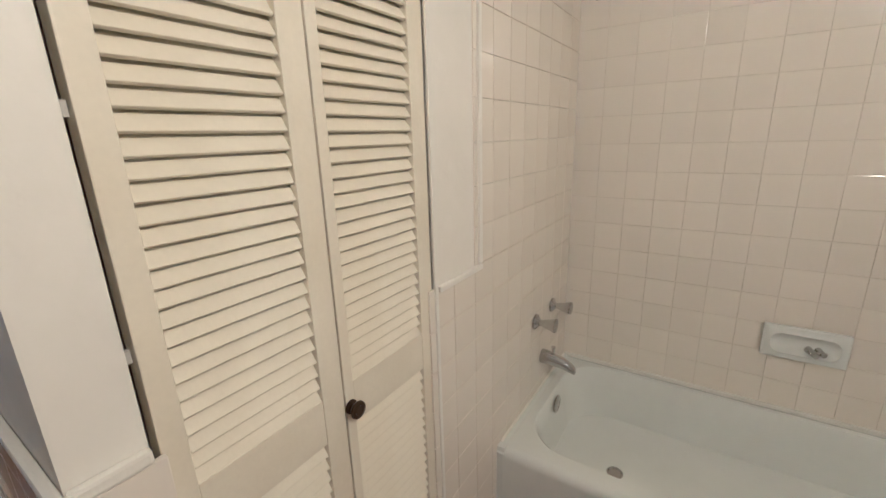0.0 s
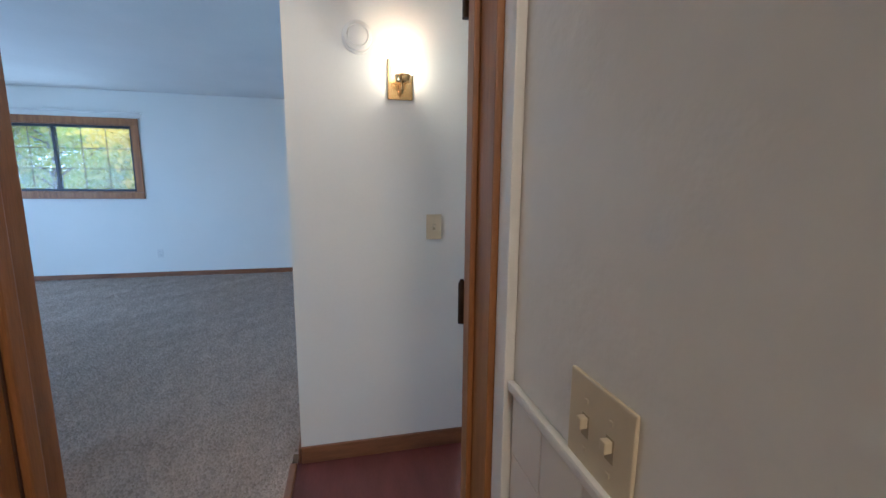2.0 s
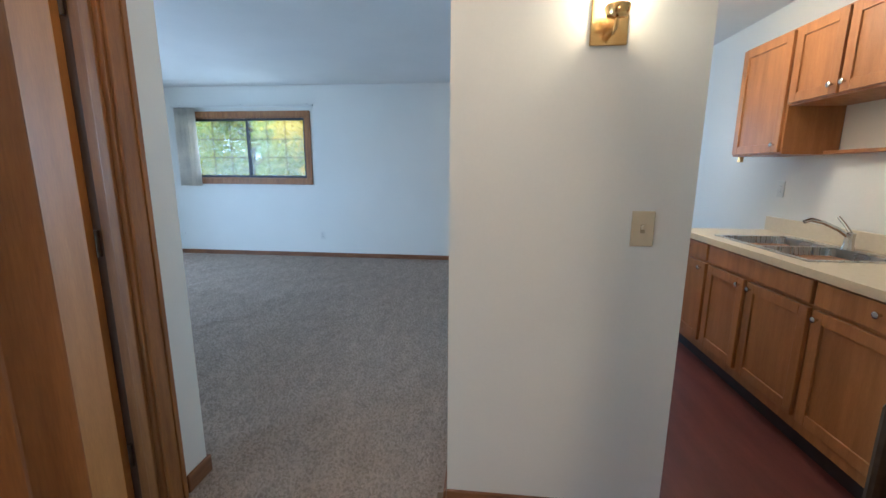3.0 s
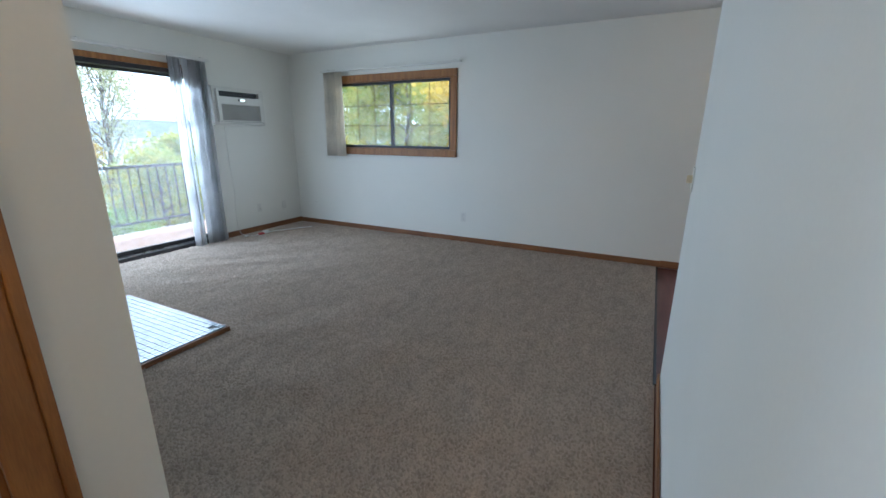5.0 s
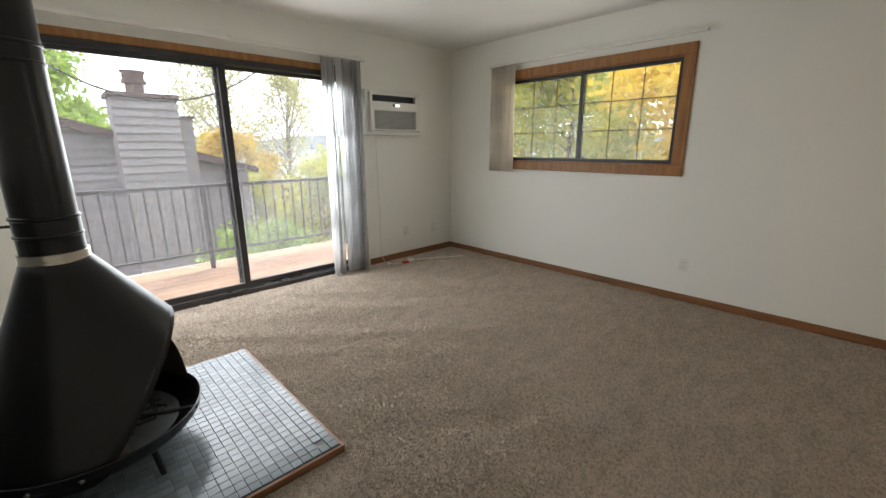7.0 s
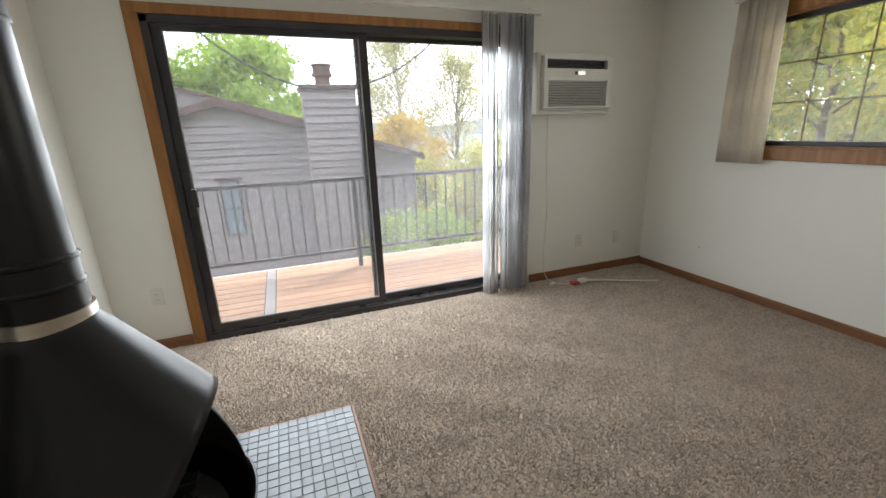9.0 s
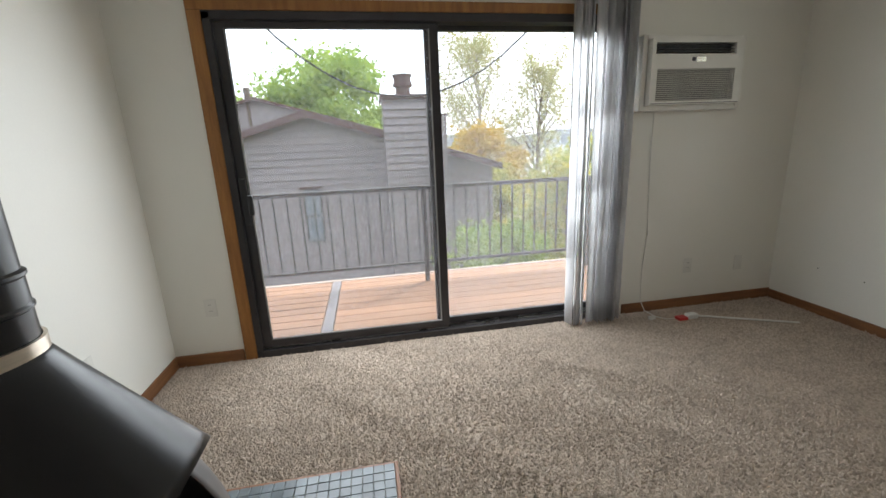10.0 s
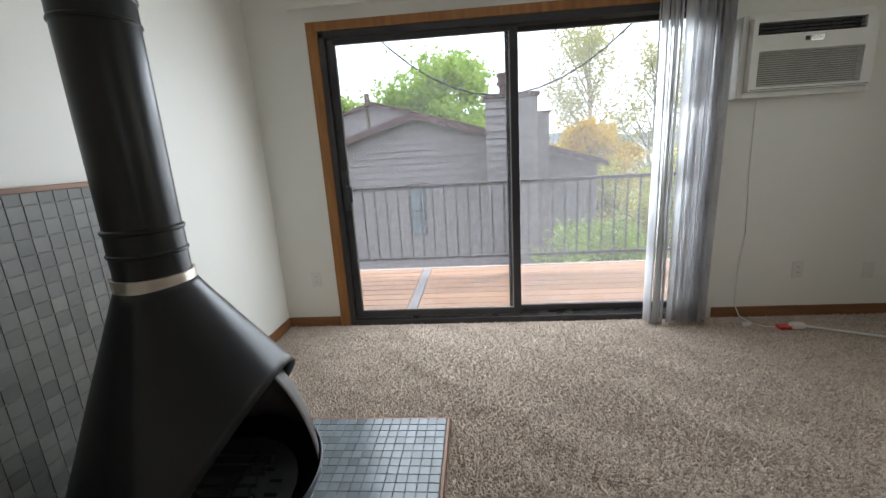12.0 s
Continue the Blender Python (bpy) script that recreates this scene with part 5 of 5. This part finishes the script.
def tree(place, height, spread, low, leaves, leaf, material, bark, label, seed, droop=0.0, limbs=9, clump=0.5, name="tree", core=1.0):
    rng = np.random.RandomState(seed)
    t = thing(name, place, label, "tree")
    bm = bmesh.new()
    base = Vector(place)
    tip = base + Vector((rng.uniform(-0.3, 0.3), rng.uniform(-0.3, 0.3), height * 0.93))
    prev, rad = base, height * 0.016 + 0.03
    spine = []
    for k in range(1, 9):
        p = base.lerp(tip, k / 8) + Vector((rng.uniform(-0.1, 0.1), rng.uniform(-0.1, 0.1), 0))
        rod(bm, prev, p, rad * (1 - (k - 1) / 9), rad * (1 - k / 9), 8)
        spine.append(p)
        prev = p
    centres = []
    for k in range(limbs * 3):
        s = low + (1 - low) * (k + rng.uniform(0, 1)) / (limbs * 3)
        start = base.lerp(tip, s * 0.95)
        a = rng.uniform(0, math.tau)
        prof = math.sin(math.pi * min(1.0, 0.18 + 0.82 * (s - low) / (1 - low))) ** 0.7
        reach = spread * prof * rng.uniform(0.6, 1.1)
        end = start + Vector((math.cos(a) * reach, math.sin(a) * reach, reach * (0.55 - droop) * rng.uniform(0.5, 1.3)))
        mid = start.lerp(end, 0.55) + Vector((0, 0, 0.08 * reach))
        r = rad * 0.33 * (1 - 0.6 * s)
        rod(bm, start, mid, r, r * 0.6, 5)
        rod(bm, mid, end, r * 0.6, r * 0.15, 5)
        for q in (0.45, 0.65, 0.8, 0.92, 1.0):
            c = start.lerp(end, q)
            centres.append((c.x, c.y, c.z))
            if rng.rand() < 0.6:
                d = Vector((rng.normal(0, 0.35), rng.normal(0, 0.35), rng.normal(0.1, 0.3))) * spread * 0.35
                rod(bm, c, c + d, r * 0.2, r * 0.06, 4)
                centres.append(tuple(c + d))
    part("trunk", bm, bark, t, "", True)
    cs = np.array(centres)
    ids = rng.randint(0, len(cs), leaves)
    size = rng.uniform(0.5, 1.2, leaves) * leaf
    pos = cs[ids] + rng.normal(0, clump * spread * 0.17, (leaves, 3)) * (0.6 + rng.rand(leaves, 1))
    u = rng.normal(0, 1, (leaves, 3))
    u /= np.linalg.norm(u, axis=1)[:, None]
    w = np.cross(u, rng.normal(0, 1, (leaves, 3)))
    w /= np.linalg.norm(w, axis=1)[:, None]
    nrm = np.cross(u, w)
    s = size[:, None]
    quad = np.stack([pos - u * s, pos + w * s * 0.55 + nrm * s * 0.15, pos + u * s, pos - w * s * 0.55 + nrm * s * 0.15], 1).reshape(-1, 3) - np.array(place)
    numpy_mesh("crown", quad, np.arange(leaves * 4).reshape(-1, 4), material, t)
    return t


tree((-2.3, -27, GROUND), 9.8, 3.9, 0.35, 17000, 0.17, LEAFGREEN, BARK, "broad green tree behind the neighbouring roof", 3)
tree((-4.6, -30, GROUND), 7.6, 2.6, 0.3, 7000, 0.17, LEAFGREEN, BARK, "green tree behind the chimney", 4)
tree((4.5, -30, GROUND), 8.5, 3.0, 0.3, 8000, 0.18, LEAFGREEN, BARK, "green tree beyond the roofs", 5)
tree((-8.6, -20, GROUND), 9.6, 1.7, 0.25, 6500, 0.075, LEAFDRY, PALEBARK, "tall pale tree with thin autumn leaves", 6, droop=-1.0, limbs=14, clump=0.75)
tree((-10.6, -19.5, GROUND), 8.3, 1.5, 0.2, 5000, 0.075, LEAFDRY, BARK, "thin half-bare tree in autumn", 7, droop=-1.3, limbs=14, clump=0.6)
tree((-8.1, -18.3, GROUND), 5.7, 1.7, 0.1, 10000, 0.11, LEAFYELLOW, BARK, "bright yellow autumn tree", 8)
tree((-7.6, -16.5, GROUND), 4.2, 1.3, 0.1, 7000, 0.08, LEAFMIX, BARK, "yellow-green shrubby tree beside the house", 9)
tree((-9.3, -13.5, GROUND), 4.4, 1.9, 0.1, 11000, 0.09, LEAFMIX, BARK, "leafy green and yellow tree below the balcony", 10)
tree((-12.0, -17, GROUND), 5.0, 2.0, 0.1, 9000, 0.10, LEAFMIX, BARK, "leafy turning tree beyond the balcony", 11)
tree((-6.2, -10.6, GROUND), 3.3, 1.3, 0.1, 8000, 0.07, LEAFGREEN, BARK, "green shrub below the balcony rail", 12)
tree((-13.5, -7.4, GROUND), 8.0, 2.6, 0.15, 14000, 0.11, LEAFMIX, BARK, "turning tree close outside the window", 13)
tree((-12.5, -3.6, GROUND), 8.2, 2.5, 0.15, 15000, 0.11, LEAFYELLOW, BARK, "golden autumn tree outside the window", 14)
tree((-15.5, -1.0, GROUND), 9.0, 3.2, 0.15, 15000, 0.13, LEAFMIX, BARK, "turning tree outside the windows", 15)
tree((-12.8, 1.6, GROUND), 7.6, 2.5, 0.15, 13000, 0.11, LEAFMIX, BARK, "turning tree outside the dining window", 16)
tree((-17, -10.5, GROUND), 8.6, 3.4, 0.15, 13000, 0.14, LEAFMIX, BARK, "autumn tree farther off", 17)
tree((-17.5, 4.0, GROUND), 8.6, 3.4, 0.15, 12000, 0.14, LEAFMIX, BARK, "autumn tree beside the house", 18)

bm = bmesh.new()
vs = [bm.verts.new(p) for p in ((-1500, -1500, GROUND), (1500, -1500, GROUND), (1500, 1500, GROUND), (-1500, 1500, GROUND))]
bm.faces.new(vs)
structure("ground", bm, GRASS, "autumn grass ground sloping away", "ground")
bm = bmesh.new()
bm.faces.new([bm.verts.new(p) for p in ((-900, -900, GROUND + 0.05), (200, -900, GROUND + 0.05), (200, -60, GROUND + 0.05), (-900, -45, GROUND + 0.05))])
structure("water", bm, WATER, "pale lake in the distance", "water")
bm, lo, hi = bmesh.new(), [], []
for k in range(81):
    a = radians(100 + k * 2.5)
    d = 620 + 60 * math.sin(k * 0.7)
    h = 22 + 7 * math.sin(k * 0.33) + 4 * math.sin(k * 1.1)
    lo.append(bm.verts.new((math.cos(a + 1.2) * d, math.sin(a + 1.2) * d, GROUND)))
    hi.append(bm.verts.new((math.cos(a + 1.2) * (d + 60), math.sin(a + 1.2) * (d + 60), GROUND + h)))
for k in range(80):
    bm.faces.new((lo[k], lo[k + 1], hi[k + 1], hi[k]))
structure("backdrop", bm, FARHILL, "hazy wooded far shore", "hill")

# ---- tiles, piece by piece ----


def tile_field(parent, place, span, cols, rows, pitch, gap, thick, material, stuff_after, wear=0.0, keep=lambda u, v: True, near=None):
    """Tiles over a rectangle: place(u, v) gives the world point of a tile's centre and 'span' its thin axis; the nearest 300 are pieces."""
    w = (pitch - gap) / 2
    dims = {"x": (thick / 2, w, w), "y": (w, thick / 2, w), "z": (w, w, thick / 2)}[span]
    bm = boxes((-dims[0], dims[0], -dims[1], dims[1], -dims[2], dims[2]), bevel=min(0.0018, thick * 0.35))
    mesh = shared("tile", bm.copy(), material)
    cells = [(i, j) for i in range(cols) for j in range(rows) if keep((i + 0.5) * pitch, (j + 0.5) * pitch)]
    if near:
        cells.sort(key=lambda c: near((c[0] + 0.5) * pitch, (c[1] + 0.5) * pitch))
    rest = []
    for k, (i, j) in enumerate(cells):
        p = Vector(place((i + 0.5) * pitch, (j + 0.5) * pitch))
        p += Vector([random.uniform(-wear, wear) for _ in range(3)])
        if k < 300:
            turn = Euler([random.uniform(-wear, wear) * 6 for _ in range(3)]).to_quaternion()
            piece("tile", mesh, p, parent, turn=turn)
        else:
            rest.append(p)
    if rest:
        base = np.array([v.co for v in bm.verts])
        polys = [[v.index for v in f.verts] for f in bm.faces]
        root = parent
        while root.parent is not None:
            root = root.parent
        verts = np.concatenate([base + np.array(p - root.location) for p in rest])
        faces = [[n + k * len(base) for n in f] for k in range(len(rest)) for f in polys]
        me = bpy.data.meshes.new("tile_field")
        me.from_pydata(verts.tolist(), [], faces)
        me.materials.append(stuff_after)
        ob = new("tile_field", me)
        ob.parent = parent
        tagged(ob, kind="stuff")
    bm.free()


def island(material, spread):
    m = material.copy()
    n, l = m.node_tree.nodes, m.node_tree.links
    geo, info = n.new("ShaderNodeNewGeometry"), [x for x in n if x.type == "OBJECT_INFO"][0]
    for k in list(info.outputs["Random"].links):
        l.new(geo.outputs["Random Per Island"], k.to_socket)
    return m


P = 0.1085
tile_field(wall_tub, lambda u, v: (XB + u, YT - 0.0003, RIM + 0.006 + v), "y", 14, 18, P, 0.0011, 0.0045, TILE, TILE, 0.0003)
tile_field(wall_closet, lambda u, v: (XB + 0.001, YT - 0.008 - u, CAP - 8.98 * P + v), "x", 10, 21, P, 0.0016, 0.0055, TILE, TILE, 0.0003,
           keep=lambda u, v: not (YT - 0.008 - u < 1.15 - 0.03 and v > 9 * P) and CAP - 8.98 * P + v < 2.2)
ws = [o for o in scene.objects if o.name == "wall_switch"][0]
tile_field(ws, lambda u, v: (XD0 + 0.016 + u, YG - 0.001, CAP - 0.02 - v), "y", 6, 8, P, 0.0016, 0.0055, TILE, TILE, 0.0003)
tile_field(wall_closet_strip, lambda u, v: (XB + 0.003, YG + 0.082 - u * 0.7, CAP - 0.018 - v), "x", 1, 8, P * 0.75, 0.0022, 0.009, TILE, TILE, 0.0003)
strip("trim_cap_switch", ((XD0 + 0.015, XB + 0.014, YG - 0.014, YG - 0.0005, CAP - 0.014, CAP + 0.004),), GLOSSPAINT, "cream tile cap along the switch wall", "trim", 0.005)
strip("trim_tile_edge", ((XB + 0.0006, XB + 0.012, 1.140, 1.156, CAP + 0.006, 2.2),), GLOSSPAINT, "rounded cream tile edge", "trim", 0.005)
strip("trim_tile_top", ((XB + 0.0006, XB + 0.013, 0.942, 1.156, CAP - 0.012, CAP + 0.004),), GLOSSPAINT, "rounded cream tile cap beside the closet", "trim", 0.005)
Q = 0.0427
tile_field(hearth, lambda u, v: (HX0 + u, HY0 + v, 0.036), "z", 30, 29, Q, 0.0024, 0.012, HEARTHTILE, island(HEARTHTILE, 0.4), 0.00016, keep=lambda u, v: not (0.05 < u < 0.09 and 1.15 < v < 1.19), near=lambda u, v: u + abs(v - 0.6) * 0.4)
tile_field(wallpanel, lambda u, v: (XE - 0.0225, PY1 - u, v), "x", 26, 23, 0.053, 0.0030, 0.0035, PANELTILE, island(PANELTILE, 0.7), 0.0006, near=lambda u, v: abs(u - 0.75) + abs(v - 0.8))


def tufts(spans, pitch, parent):
    """Carpet pile: leaning three-sided tufts, brushed in drifting directions."""
    rng = np.random.RandomState(21)
    pts = []
    for x0, x1, y0, y1 in spans:
        nx, ny = int((x1 - x0) / pitch), int((y1 - y0) / pitch)
        gx, gy = np.meshgrid(x0 + (np.arange(nx) + 0.5) * (x1 - x0) / nx, y0 + (np.arange(ny) + 0.5) * (y1 - y0) / ny)
        pts.append(np.stack([gx.ravel(), gy.ravel()], 1))
    p = np.concatenate(pts)
    n = len(p)
    p = p + rng.uniform(-0.5, 0.5, (n, 2)) * pitch
    drift = 2.2 * np.sin(p[:, 0] * 2.1 + 1.7 * np.sin(p[:, 1] * 1.3)) + 1.5 * np.sin(p[:, 1] * 3.7 + p[:, 0] * 1.9) + rng.normal(0, 0.7, n)

    def waves(count, short, long, way=None):
        """Smooth noise out of sine waves between two lengths."""
        out = np.zeros(n)
        for _ in range(count):
            a = rng.uniform(0, math.tau) if way is None else way + rng.normal(0, 0.35)
            k = math.tau / rng.uniform(short, long)
            out += np.sin(k * (p[:, 0] * math.cos(a) + p[:, 1] * math.sin(a)) + rng.uniform(0, math.tau) + 0.8 * np.sin(p[:, 0] * 2.3 + p[:, 1] * 1.7))
        return out / math.sqrt(count / 2)

    clump = np.clip(waves(16, 0.026, 0.06), -1.6, 1.6)
    streak = np.tanh(1.6 * waves(6, 0.22, 0.7, 0.6))
    drift = np.where(streak > 0, 0.0, math.pi) + 1.1 * drift + rng.normal(0, 0.3, n) - 1.2
    push = (0.002 + 0.004 * rng.rand(n)) * (0.40 + 0.30 * np.abs(streak))
    size = pitch * rng.uniform(0.55, 0.95, n)
    high = rng.uniform(0.007, 0.013, n) * (1 + 0.29 * clump)
    spin = rng.uniform(0, math.tau, n)
    v = np.zeros((n, 4, 3))
    for k in range(3):
        a = spin + k * math.tau / 3
        v[:, k, 0], v[:, k, 1], v[:, k, 2] = p[:, 0] + size * np.cos(a), p[:, 1] + size * np.sin(a), 0.0005
    v[:, 3, 0], v[:, 3, 1], v[:, 3, 2] = p[:, 0] + push * np.cos(drift), p[:, 1] + push * np.sin(drift), high
    idx = (np.arange(n)[:, None, None] * 4 + np.array([[0, 1, 3], [1, 2, 3], [2, 0, 3]])[None]).reshape(-1)
    me = bpy.data.meshes.new("pile")
    me.vertices.add(n * 4)
    me.vertices.foreach_set("co", v.reshape(-1))
    me.loops.add(n * 9)
    me.loops.foreach_set("vertex_index", idx.astype(np.int32))
    me.polygons.add(n * 3)
    me.polygons.foreach_set("loop_start", np.arange(n * 3, dtype=np.int32) * 3)
    me.update(calc_edges=True)
    me.materials.append(CARPET)
    ob = new("carpet_pile", me)
    ob.parent = parent
    return tagged(ob, kind="stuff")


tufts(((XW + T, HX0 - 0.018, YS + T, YP - 0.03), (HX0 - 0.018, XE - T, YS + T, HY0 - 0.018), (HX0 - 0.018, XE - T, HY1 + 0.018, YP - 0.03), (XE - T, XD1 - 0.02, -1.296, YP - 0.055), (-2.12, -1.42, -2.6, -1.296)), 0.0115, carpet)
